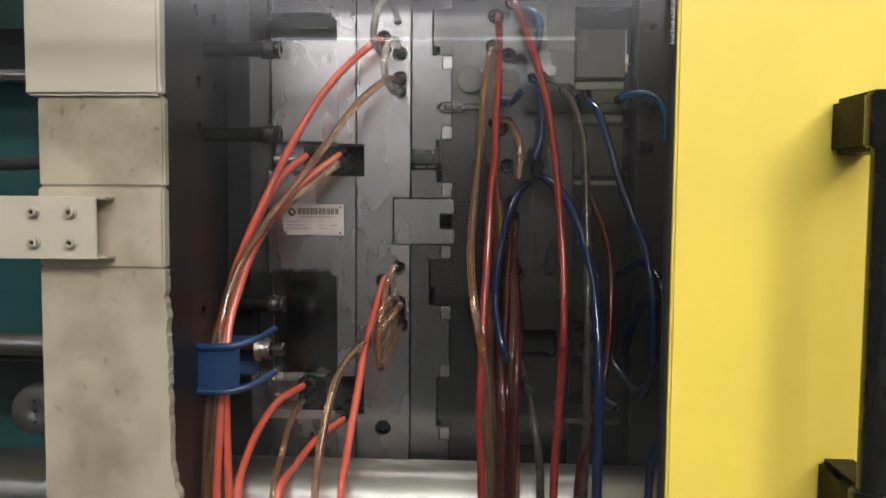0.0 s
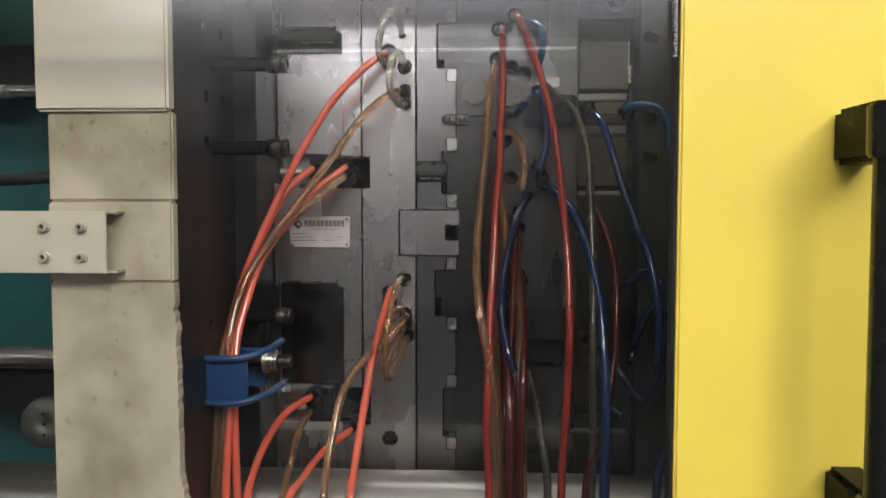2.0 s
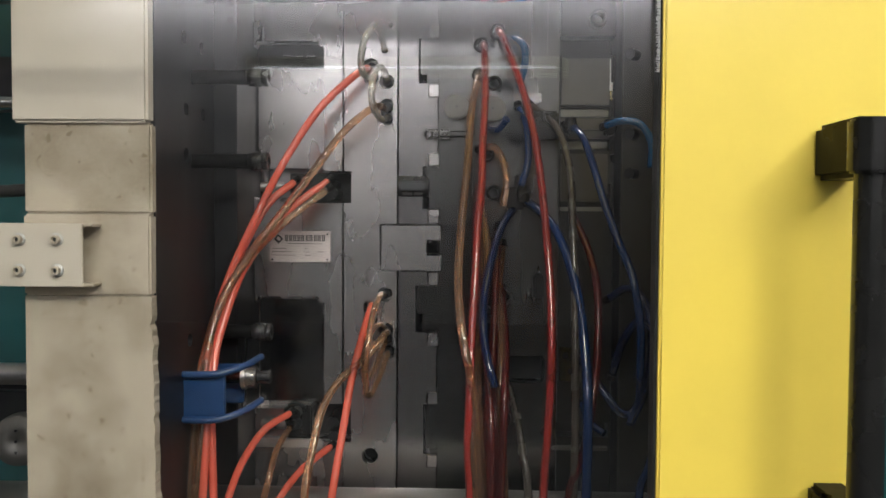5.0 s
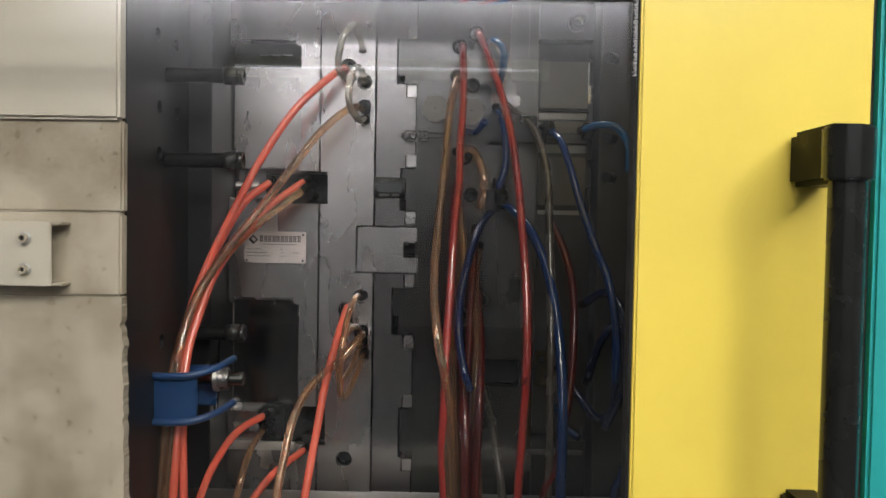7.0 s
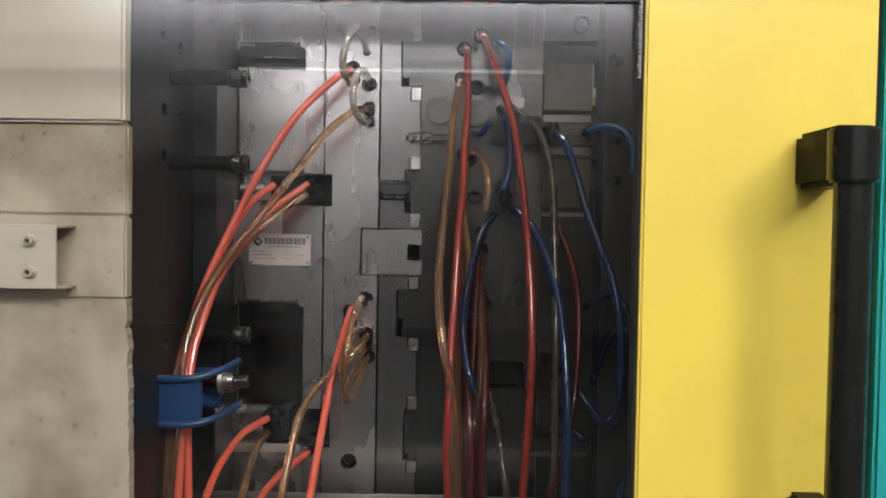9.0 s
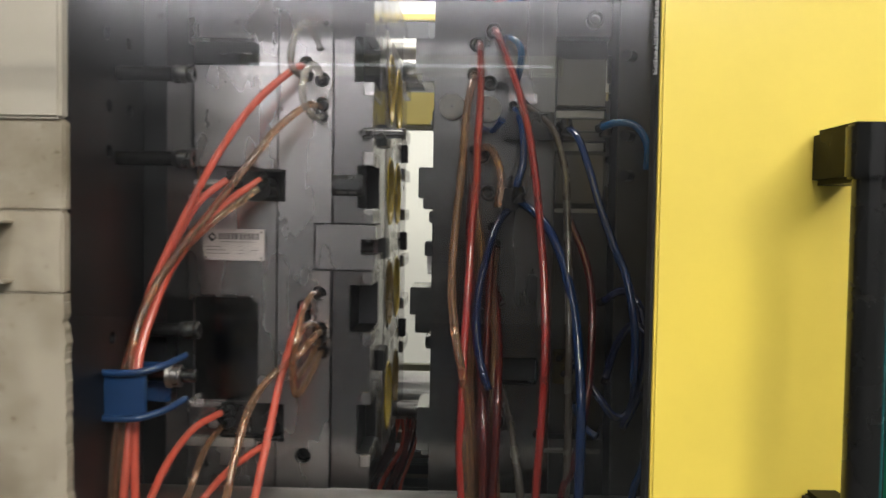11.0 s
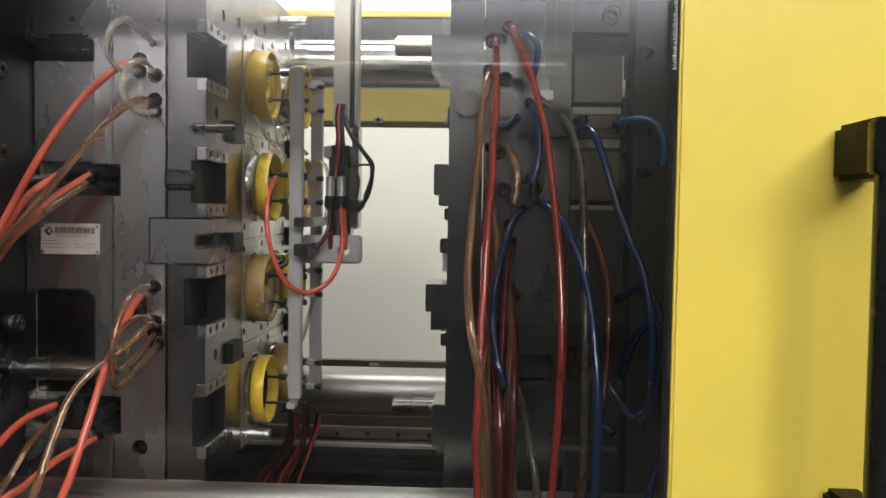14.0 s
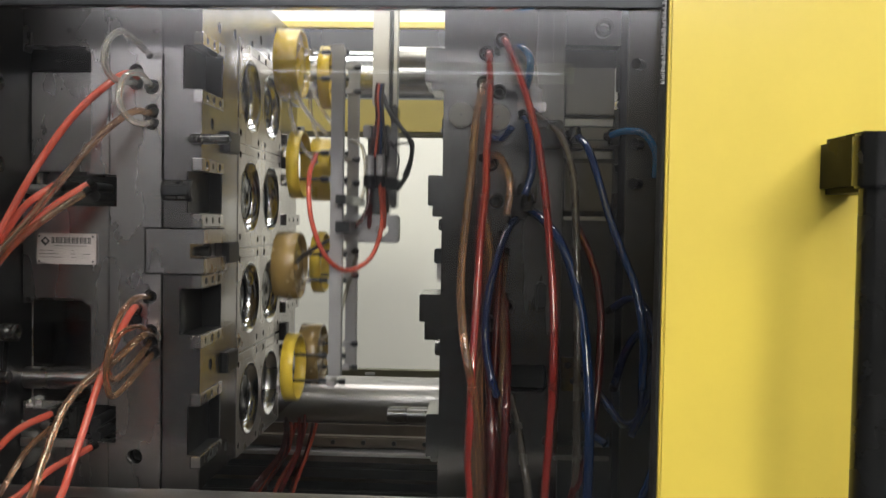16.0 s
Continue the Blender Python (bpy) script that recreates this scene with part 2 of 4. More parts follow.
def tube(points, r, bm=None, seg=10, step=8):
    """A round hose or cable along the points."""
    line = curve_points(points, step)
    one = bmesh.new()
    rings, side = [], None
    for i, p in enumerate(line):
        d = (line[min(i + 1, len(line) - 1)] - line[max(i - 1, 0)]).normalized()
        if side is None:
            side = d.orthogonal().normalized()
        side = (side - d * side.dot(d)).normalized()
        up = d.cross(side)
        rings.append([one.verts.new(p + r * (math.cos(a) * side + math.sin(a) * up)) for a in (2 * math.pi * k / seg for k in range(seg))])
    for a, b in zip(rings, rings[1:]):
        for k in range(seg):
            one.faces.new((a[k], a[(k + 1) % seg], b[(k + 1) % seg], b[k])).smooth = True
    one.faces.new(rings[0])
    one.faces.new(rings[-1])
    return join(bm, one)


def cut(bm, cutter):
    """bm less cutter: drilled holes, pockets and notches."""
    made = []
    for one in (bm, cutter):
        bmesh.ops.recalc_face_normals(one, faces=one.faces)
        me = bpy.data.meshes.new("tmp")
        one.to_mesh(me)
        one.free()
        made.append(new("tmp", me))
    mod = made[0].modifiers.new("cut", "BOOLEAN")
    mod.operation, mod.object, mod.solver = "DIFFERENCE", made[1], "EXACT"
    mod.use_self = True
    deps = bpy.context.evaluated_depsgraph_get()
    deps.update()
    res = bmesh.new()
    res.from_mesh(made[0].evaluated_get(deps).to_mesh())
    for ob in made:
        me = ob.data
        bpy.data.objects.remove(ob)
        bpy.data.meshes.remove(me)
    return res


# ---- the hall ----
def hall():
    solid("floor", box(-7, 6, -9, 6, -0.1, 0), FLOOR, (0, 0, 0), "dark painted factory floor", "floor", kind="structure")
    solid("ceiling", box(-7, 6, -9, 6, 4.7, 4.8), HALL, (0, 0, 4.7), "plain factory ceiling", "ceiling", kind="structure")
    solid("wall_north", box(-7, 6, 4.8, 5.0, 0, 4.7), WHITE, (0, 4.9, 0), "cream painted factory wall behind the machine", "wall", kind="structure")
    solid("wall_south", box(-7, 6, -9.2, -9, 0, 4.7), UPPER, (0, -9, 0), "pale painted factory wall", "wall", kind="structure")
    solid("wall_west", box(-7.2, -7, -9, 5, 0, 4.7), HALL, (-7, 0, 0), "plain factory wall", "wall", kind="structure")
    solid("wall_east", box(6, 6.2, -9, 5, 0, 4.7), HALL, (6, 0, 0), "plain factory wall", "wall", kind="structure")
    for y, z in ((-2.4, 3.6), (-4.3, 3.9)):
        for x0 in (-4.2, -1.2, 1.8):
            lb = thing("tube_lamp", (x0 + 1.2, y, z), "long lit fluorescent tube lamp over the aisle", "lamp", "tube lamps")
            part("housing", box(x0 - 0.05, x0 + 2.45, y - 0.08, y + 0.08, z + 0.03, z + 0.09, 0.01), ALU, lb)
            for dy in (-0.04, 0.04):
                part("tube", rod((x0, y + dy, z), (x0 + 2.4, y + dy, z), 0.016, seg=10), GLOW, lb, "glowing white tube")
            part("hanger", rod((x0 + 1.2, y, z + 0.09), (x0 + 1.2, y, 4.7), 0.006, seg=8), ALU, lb)
    lampbody = thing("tube_lamp", (-0.7, -6, 2.9), "long lit fluorescent tube lamp across the aisle", "lamp")
    part("housing", box(-2.2, 0.85, -6.08, -6.02, 2.70, 2.9, 0.02), WHITE, lampbody, "white enamelled reflector trough")
    part("tube", rod((-2.1, -5.99, 2.79), (0.74, -5.99, 2.79), 0.015, seg=12), GLOW_DIM, lampbody, "glowing white tube")
    for x in (-2.0, 0.65):
        part("hanger", rod((x, -6.02, 2.9), (x, -6.02, 4.7), 0.006, seg=8), ALU, lampbody)


# ---- the guard door that the camera looks through ----
def guard_door():
    door = thing("guard_door", (0.4, 0.98, 0.25), "yellow enamelled sliding machine guard door with black grab handle", "machine door")
    part("panel", box(0.207, 0.462, 0.966, 1.006, 0.25, 2.2, 0.003), YELLOW, door)
    part("edge_seal", box(0.2035, 0.2075, 0.975, 1.002, 0.25, 2.2, 0.001), RUBBER, door, "thin black rubber edge seal")
    part("top_rail", box(-1.9, 0.207, 0.966, 1.006, 1.95, 2.2, 0.003), YELLOW, door)
    part("bottom_rail", box(-1.9, 0.207, 0.966, 1.006, 0.25, 0.62, 0.003), YELLOW, door)
    part("left_rail", box(-2.0, -1.9, 0.966, 1.006, 0.25, 2.2, 0.003), YELLOW, door)
    teeth = None
    random.seed(7)
    for k in range(150):
        z = 1.56 + 0.0014 * k + random.uniform(-0.0005, 0.0005)
        teeth = box(0.1985 + random.uniform(0, 0.0035), 0.2033, 0.968, 0.972, z, z + random.uniform(0.0004, 0.0010), 0, teeth)
    part("brush_strip", teeth, GREYBAR, door, "frayed pale brush seal")
    pane = part("window_pane", box(-1.895, 0.203, 0.986, 0.990, 0.62, 1.95), GLASS, door, "clear plastic sheet with dull reflections")
    pane.visible_shadow = False
    part("window_top_edge", box(-1.895, 0.203, 0.981, 0.9855, 1.6465, 1.659, 0.001), STEEL_DARK, door, "dark edge strip along the top of the sheet")
    handle = part("handle", rod((0.394, 0.868, 1.06), (0.394, 0.868, 1.485), 0.0182, seg=40, bevel=0.003), BLACK, door, "glossy black tubular grab handle")
    for z in (1.469, 1.073):
        part("handle_foot", box(0.3725, 0.4155, 0.862, 0.9655, z - 0.030, z + 0.030, 0.006, seg=4), SATIN_BLACK, handle)
        part("collar", rod((0.394, 0.868, z - 0.027), (0.394, 0.868, z + 0.027), 0.0250, seg=40, bevel=0.0025), BLACK, handle)
    # the neighbouring cover
    cover = thing("machine_cover", (0.8, 1.0, 0.2), "teal enamelled fixed machine cover beside the yellow door", "machine cover")
    part("sheet", box(0.474, 1.5, 0.972, 1.01, 0.2, 2.2, 0.004), TEAL, cover)
    part("gap_seal", box(0.463, 0.473, 0.985, 1.0, 0.25, 2.2), RUBBER, cover)


# ---- machine body ----
def machine_frame():
    for name, y, z, r in (("front_upper", 1.36, 1.802, 0.066), ("front_lower", 1.36, 0.889, 0.066), ("rear_upper", 2.35, 1.801, 0.066), ("rear_lower", 2.35, 0.901, 0.066)):
        solid("tie_bar", rod((-1.75, y, z), (0.48, y, z), r, seg=64), DIM_BAR if z < 1 else CHROME, (-0.6, y, z - r), "long polished steel tie bar", "tie bar", "tie bars")
    plate = thing("fixed_platen", (0.45, 1.85, 0.5), "dark cast fixed platen behind the mould", "platen")
    part("casting", box(0.33, 0.62, 1.15, 2.55, 0.5, 2.1, 0.01), STEEL_DARK, plate)
    bed = thing("machine_bed", (-0.6, 1.9, 0), "oily grey machine bed under the mould", "machine bed")
    part("front_beam", box(-2.0, 1.0, 1.02, 1.16, 0, 0.62, 0.006), BED, bed)
    part("rear_beam", box(-2.0, 1.0, 2.50, 2.6, 0, 0.80, 0.006), BED, bed)
    part("upper_ledge", box(-2.0, 0.33, 2.47, 2.50, 0.735, 0.765, 0.004), BED, bed)
    part("rail_lip", box(-1.9, 0.33, 2.45, 2.50, 0.712, 0.724, 0.002), ALU, bed, "pale worn ledge")
    part("slide_rail", box(-1.9, 0.33, 2.44, 2.50, 0.650, 0.682, 0.004), STEEL_DARK, bed, "oily steel slide rail")
    part("inner_rail", box(-1.9, 0.33, 2.42, 2.50, 0.585, 0.622, 0.004), STEEL_DARK, bed)
    part("chute", box(-1.9, 0.33, 1.16, 2.50, 0.40, 0.42), BED, bed)
    part("front_slide_rail", box(-1.9, 0.33, 1.3, 1.5, 0.60, 0.66, 0.004), STEEL_DARK, bed)
    for i in range(5):
        x = -0.42 + i * 0.09
        part("rail_bolt", rod((x, 2.46, 0.75), (x, 2.468, 0.75), 0.007, seg=12), BLACKED, bed)
    guard = thing("rear_guard", (-0.5, 2.62, 0.8), "yellow rear machine guard with a wide opening", "machine guard")
    part("upper_sheet", box(-2.0, 0.6, 2.6, 2.625, 1.673, 1.80, 0.002), PALE_YELLOW, guard)
    part("guide_rail", box(-2.0, 0.6, 2.58, 2.64, 1.802, 1.98, 0.004), STEEL_DARK, guard, "dark steel guide rail")
    part("top_flange", box(-2.0, 0.6, 2.57, 2.66, 1.982, 2.0, 0.002), YELLOW, guard)
    part("opening_trim_top", box(-2.0, 0.6, 2.597, 2.63, 1.658, 1.672, 0.002), OLIVE, guard)
    part("lower_sheet", box(-2.0, 0.6, 2.605, 2.63, 0.80, 0.917, 0.002), BED, guard)
    part("opening_trim_bottom", box(-2.0, 0.6, 2.597, 2.63, 0.918, 0.942, 0.002), OLIVE, guard)
    for x in (-0.555, -0.325, -0.11):
        lug = part("lug", box(x - 0.014, x + 0.014, 2.583, 2.597, 1.668, 1.685, 0.002), GREYDISC, guard)
        part("lug_screw", rod((x, 2.583, 1.677), (x, 2.578, 1.677), 0.005, seg=10), BLACKED, lug)
    part("latch_plate", box(-0.345, -0.315, 2.59, 2.597, 0.927, 0.935, 0.001), ALU, guard)
    link_arm = thing("toggle_linkage", (-0.95, 1.9, 0.8), "oily teal toggle linkage behind the moving platen", "machine linkage")
    part("side_plate", box(-2.0, -0.70, 1.72, 1.78, 0.75, 2.2, 0.02), TEAL_DARK, link_arm)
    part("upper_arm", box(-1.6, -0.66, 1.60, 1.70, 1.60, 1.70, 0.02), STEEL_DARK, link_arm)
    part("lower_arm", box(-1.6, -0.66, 1.58, 1.70, 0.98, 1.08, 0.02), STEEL_DARK, link_arm)
    part("upper_rod", rod((-1.6, 1.55, 1.602), (-0.64, 1.55, 1.602), 0.012), STEEL, link_arm)
    part("lower_rod", rod((-1.6, 1.52, 1.105), (-0.64, 1.52, 1.105), 0.02), STEEL, link_arm)
    pin = part("pin_cap", lathe([(0, 0.0005), (0, 0.045), (0.012, 0.048), (0.03, 0.048), (0.03, 0.0005)], (-0.83, 1.50, 0.985), "Y"), COVER_STEEL, link_arm, "pale round pin cap")
    for dz in (-0.02, 0.0, 0.02):
        part("cap_screw", rod((-0.83, 1.502, 0.985 + dz), (-0.83, 1.497, 0.985 + dz), 0.003, seg=8), BLACKED, pin)
    part("hydraulic_hose", tube([(-1.3, 1.62, 1.48), (-1.0, 1.56, 1.44), (-0.78, 1.56, 1.45), (-0.7, 1.6, 1.5)], 0.012), RUBBER, link_arm)


# ---- moving platen ----
def moving_platen():
    p = thing("moving_platen", (-0.55, 1.8, 0.62), "cream painted moving platen with chipped dirty paint", "platen")
    part("upper_block", box(-0.617, -0.4335, 1.115, 1.140, 1.519, 2.15, 0.004), BEIGE_CLEAN, p)
    part("upper_web", box(-0.604, -0.431, 1.122, 1.140, 1.398, 1.5186, 0.003), BEIGE, p)
    part("middle_block", box(-0.604, -0.4315, 1.118, 1.140, 1.2885, 1.3976, 0.003), BEIGE, p)
    # the lower block with its chipped edge
    random.seed(4)
    bm = bmesh.new()
    n = 260
    front, back = [], []
    for i in range(n + 1):
        z = 0.62 + (1.288 - 0.62) * i / n
        w = 0.003 * noise.noise((0, 0, z * 38)) + 0.002 * noise.noise((5, 0, z * 110)) + 0.0009 * random.random() ** 2
        x = -0.429 + w - 0.004 * max(0, (z - 1.1) / 0.2) + (0.010 * min(1, max(0, (1.02 - z) / 0.04)) + 0.004 * noise.noise((3, 0, z * 60))) * (z < 1.036)
        front.append(bm.verts.new((x, 1.122, z)))
        back.append(bm.verts.new((x, 1.140, z)))
    lo = [bm.verts.new(q) for q in ((-0.604, 1.122, 0.62), (-0.604, 1.122, 1.288), (-0.604, 1.140, 1.288), (-0.604, 1.140, 0.62))]
    bm.faces.new([lo[0]] + front + [lo[1]])
    bm.faces.new([lo[3]] + back + [lo[2]])
    for i in range(n):
        bm.faces.new((front[i], front[i + 1], back[i + 1], back[i]))
    bm.faces.new((lo[0], lo[1], lo[2], lo[3]))
    bm.faces.new((lo[1], front[-1], back[-1], lo[2]))
    bm.faces.new((lo[0], front[0], back[0], lo[3]))
    part("lower_block", bm, BEIGE, p, "cream painted block with a chipped ragged edge")
    # mounting face with tapped holes
    face = box(-0.60, -0.4345, 1.141, 2.55, 0.62, 2.12, 0.002)
    holes = None
    for y, z in ((1.268, 1.5556), (1.346, 1.556), (1.268, 1.488), (1.28, 1.207), (1.26, 1.66), (1.34, 1.66), (1.28, 1.09)):
        holes = rod((-0.47, y, z), (-0.42, y, z), 0.0105, holes, 16)
    part("mounting_face", cut(face, holes), STEEL_DARK, p, "dark steel mounting face with tapped holes")
    br = part("bracket", box(-1.0, -0.509, 1.086, 1.09, 1.303, 1.385, 0.001), BEIGE_CLEAN, p, "cream painted steel channel bracket")
    part("bracket_flange", box(-1.0, -0.497, 1.09, 1.118, 1.381, 1.385, 0.001), BEIGE, br)
    part("bracket_flange", box(-1.0, -0.497, 1.09, 1.118, 1.303, 1.307, 0.001), BEIGE, br)
    for x in (-0.592, -0.542):
        for z in (1.3645, 1.3245):
            part("washer", lathe([(0, 0.004), (0, 0.0085), (0.002, 0.0085), (0.002, 0.004)], (x, 1.084, z), "Y", 20), GREYDISC, br)
            head = cut(rod((x, 1.085, z), (x, 1.077, z), 0.0062, seg=18, bevel=0.0006), rod((x, 1.082, z), (x, 1.07, z), 0.0038, seg=6))
            part("screw", head, BEIGE, br)
            # black disc as the shade at the bottom of the hexagon recess
            part("socket_shade", rod((x, 1.0826, z), (x, 1.0816, z), 0.0037, seg=6), RUBBER, br)
    return p


# ---- moving half of the mould ----
POCKETS = ((1.630, 1.708), (1.410, 1.485), (1.192, 1.275), (0.975, 1.063))
STRIPS = (1.7195, 1.6175, 1.4970, 1.3975, 1.2875, 1.1795, 1.0755, 0.9625)
RINGS = [(y, z) for z in (1.664, 1.449, 1.232, 1.013) for y in (1.822, 2.000)]


def hole_row(bm, points, r, d0, d1, axis="y", seg=16):
    for a, b in points:
        if axis == "y":
            bm = rod((a, d0, b), (a, d1, b), r, bm, seg)
        else:
            bm = rod((d0, a, b), (d1, a, b), r, bm, seg)
    return bm


def moving_mould():
    m = thing("moving_mould_half", (-0.25, 1.85, 0.905), "ground steel moving mould half with hose ports", "mould half")
    part("clamp_plate", box(-0.434, -0.3955, 1.40, 2.38, 0.905, 1.89, 0.0015), STEEL_DARK, m, "dark clamping plate")
    # spacer with ejector windows and connector slots
    cutter = box(-0.400, -0.269, 1.4, 1.56, 1.420, 1.705, 0.010, seg=3)
    cutter = box(-0.400, -0.268, 1.4, 1.545, 1.052, 1.254, 0.012, cutter, 3)
    cutter = box(-0.341, -0.22, 1.4, 1.57, 1.419, 1.477, 0.008, cutter, 3)
    cutter = box(-0.341, -0.22, 1.4, 1.57, 0.994, 1.062, 0.008, cutter, 3)
    cutter = hole_row(cutter, [(-0.309, 1.732), (-0.36, 0.95)], 0.0055, 1.4, 1.54)
    part("spacer_block", cut(box(-0.394, -0.2368, 1.502, 2.28, 0.908, 1.888, 0.0012), cutter), STEEL, m)
    part("ejector_plate", box(-0.3935, -0.2700, 1.530, 1.545, 1.482, 1.662, 0.002), STEEL, m, "ground ejector plate in the window")
    # shaded steel copy below and black strip above put window shade into colour
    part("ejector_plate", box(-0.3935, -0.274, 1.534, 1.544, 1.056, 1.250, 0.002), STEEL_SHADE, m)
    part("painted_shade_strip", box(-0.3935, -0.2725, 1.528, 1.558, 1.6635, 1.7035, 0.002), SATIN_BLACK, m)
    for z in (1.448, 1.027):
        part("ejector_rod", rod((-0.378, 1.49, z), (-0.335, 1.49, z), 0.0085, seg=24, bevel=0.001), STEEL, m)
    for k in range(3):
        part("stamped_mark", box(-0.348 + 0.022 * k, -0.334 + 0.022 * k, 1.5272, 1.5279, 1.681, 1.684), STEEL_SHADE, m)
    part("lower_strip", box(-0.3935, -0.272, 1.492, 1.4995, 0.985, 1.0, 0.001), STEEL_LIGHT, m)
    # black sheets stand in for the shade inside the slots
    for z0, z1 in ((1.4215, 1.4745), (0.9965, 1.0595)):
        part("slot_shade", box(-0.3385, -0.2225, 1.545, 1.566, z0, z1), RUBBER, m)
    part("lifting_boss", lathe([(1.385, 0.008), (1.385, 0.0135), (1.40, 0.0135), (1.40, 0.008)], (-0.405, 0, 1.755), "Y", 24), STEEL, m)
    part("plate_screw", rod((-0.405, 1.4005, 1.717), (-0.405, 1.398, 1.717), 0.006, seg=16), BLACKED, m)
    # support plate with the ports
    ports = [(-0.162, 1.688), (-0.158, 1.633), (-0.158, 1.590), (-0.158, 1.570), (-0.186, 1.660), (-0.186, 1.640), (-0.160, 1.259), (-0.186, 1.236), (-0.186, 1.216), (-0.158, 1.197), (-0.158, 1.178), (-0.154, 1.157)]
    cutter = hole_row(None, ports, 0.0135, 1.4, 1.54, seg=20)
    cutter = hole_row(cutter, [(-0.186, 0.970)], 0.0145, 1.4, 1.55, seg=24)
    cutter = hole_row(cutter, [(-0.152, 1.731), (-0.225, 1.84)], 0.005, 1.4, 1.54)
    cutter = box(-0.2345, -0.22, 1.4, 1.57, 1.4195, 1.4765, 0, cutter)
    cutter = box(-0.2345, -0.22, 1.4, 1.57, 0.9945, 1.0615, 0, cutter)
    cutter = box(-0.1695, -0.12, 1.4, 1.64, 1.3000, 1.3835, 0, cutter)
    part("support_plate", cut(box(-0.2332, -0.1398, 1.498, 2.28, 0.908, 1.889, 0.0012), cutter), STEEL, m)
    # black disc in place of the shade down the threaded hole
    part("thread_hole_shade", rod((-0.186, 1.549, 0.970), (-0.186, 1.535, 0.970), 0.0142, seg=20), RUBBER, m, "black disc for the shade at the bottom of a threaded hole")
    thread = [(1.505 + 0.0025 * k, 0.0143 if k % 2 else 0.0122) for k in range(12)] + [(1.5325, 0.0148), (1.505, 0.0148)]
    part("thread", lathe(thread, (-0.186, 0, 0.970), "Y", 24), STEEL_SHADE, m)
    for x, z in ports:
        part("port_nipple", rod((x, 1.525, z), (x, 1.507, z), 0.009, seg=6), BLACKED, m)
    # cavity plate: notches for the interlocks, seats for the inserts
    plate = box(-0.1366, -0.0685, 1.5005, 2.28, 0.911, 1.89, 0.0012)
    cutter = None
    for (z0, z1), d in zip(POCKETS, (-0.1025, -0.0945, -0.1065, -0.0915)):
        cutter = box(d, -0.05, 1.45, 1.622, z0, z1, 0, cutter)
    cutter = box(-0.15, -0.05, 1.4, 1.64, 1.3000, 1.3835, 0, cutter)
    for y, z in RINGS:
        cutter = rod((-0.125, y, z), (-0.05, y, z), 0.0765, cutter, 48)
    cutter = rod((-0.13, 2.17, 1.817), (-0.05, 2.17, 1.817), 0.034, cutter, 32)
    cutter = rod((-0.13, 1.95, 0.955), (-0.05, 1.95, 0.955), 0.03, cutter, 32)
    face_holes = [(1.66, 1.84), (1.78, 1.85), (1.9, 1.80), (2.03, 1.85), (2.10, 1.80), (1.70, 1.77), (1.83, 1.775), (1.97, 1.775), (2.2, 1.60), (2.2, 1.47), (2.22, 1.35), (2.2, 1.2), (2.2, 1.06), (1.66, 0.95), (1.80, 0.935), (2.08, 0.93), (1.56, 1.80), (1.56, 1.86), (1.6, 1.76), (1.68, 1.55), (1.68, 1.33), (1.68, 1.12), (1.56, 1.575), (1.56, 1.34), (1.56, 1.13), (2.13, 1.57), (2.13, 1.34), (2.13, 1.12)]
    cutter = hole_row(cutter, face_holes, 0.0108, -0.1, -0.05, "x", 12)
    rear_rows = (1.715, 1.60, 1.50, 1.40, 1.285, 1.18, 1.07)
    cutter = hole_row(cutter, [(y, z) for z in rear_rows for y in (2.15, 2.2, 2.25)], 0.006, -0.1, -0.05, "x", 12)
    for y, z in RINGS:
        s = -1 if y < 1.9 else 1
        cutter = hole_row(cutter, [(y + s * 0.078, z + 0.085), (y + s * 0.078, z - 0.085), (y - s * 0.06, z + 0.094), (y - s * 0.06, z - 0.094)], 0.008, -0.1, -0.05, "x", 12)
    for z in STRIPS:
        cutter = box(-0.0855, -0.05, 1.45, 1.6265, z - 0.0115, z + 0.0115, 0, cutter)
    part("cavity_plate", cut(plate, cutter), STEEL_MID, m)
    # lighter steel strip drawn as the lower edge's highlight
    part("bottom_edge_highlight", box(-0.1362, -0.069, 1.4985, 1.5003, 0.9112, 0.9132), STEEL_LIGHT, m, "bright strip for the highlight on the lower edge")
    # thin black sheets line the notches, putting their shade into colour
    for (z0, z1), d in zip(POCKETS, (-0.1025, -0.0945, -0.1065, -0.0915)):
        part("notch_shade", box(d + 0.0003, d + 0.0018, 1.503, 1.6195, z0 + 0.0005, z1 - 0.0005), BLACKED, m)
        part("notch_shade", box(d + 0.002, -0.0695, 1.6195, 1.6215, z0 + 0.0005, z1 - 0.0005), BLACKED, m)
        part("notch_shade", box(d + 0.002, -0.0695, 1.503, 1.6195, z0 + 0.0003, z0 + 0.0009), BLACKED, m)
    # black discs fill the face holes to show them in shade
    for y, z in face_holes:
        part("face_hole_shade", rod((-0.099, y, z), (-0.0705, y, z), 0.0092, seg=14), RUBBER, m)
    # separate ground inserts round the cavities, with fine joints
    for i, (y, z) in enumerate(RINGS):
        y0, y1 = (1.728, 1.9105) if y < 1.9 else (1.9115, 2.094)
        ins = box(y0=y0, y1=y1, x0=-0.0686, x1=-0.0672, z0=z - 0.1065, z1=z + 0.1065, bevel=0.0006, seg=1)
        c = rod((-0.09, y, z), (-0.05, y, z), 0.0765, None, 48)
        side = -1 if y < 1.9 else 1
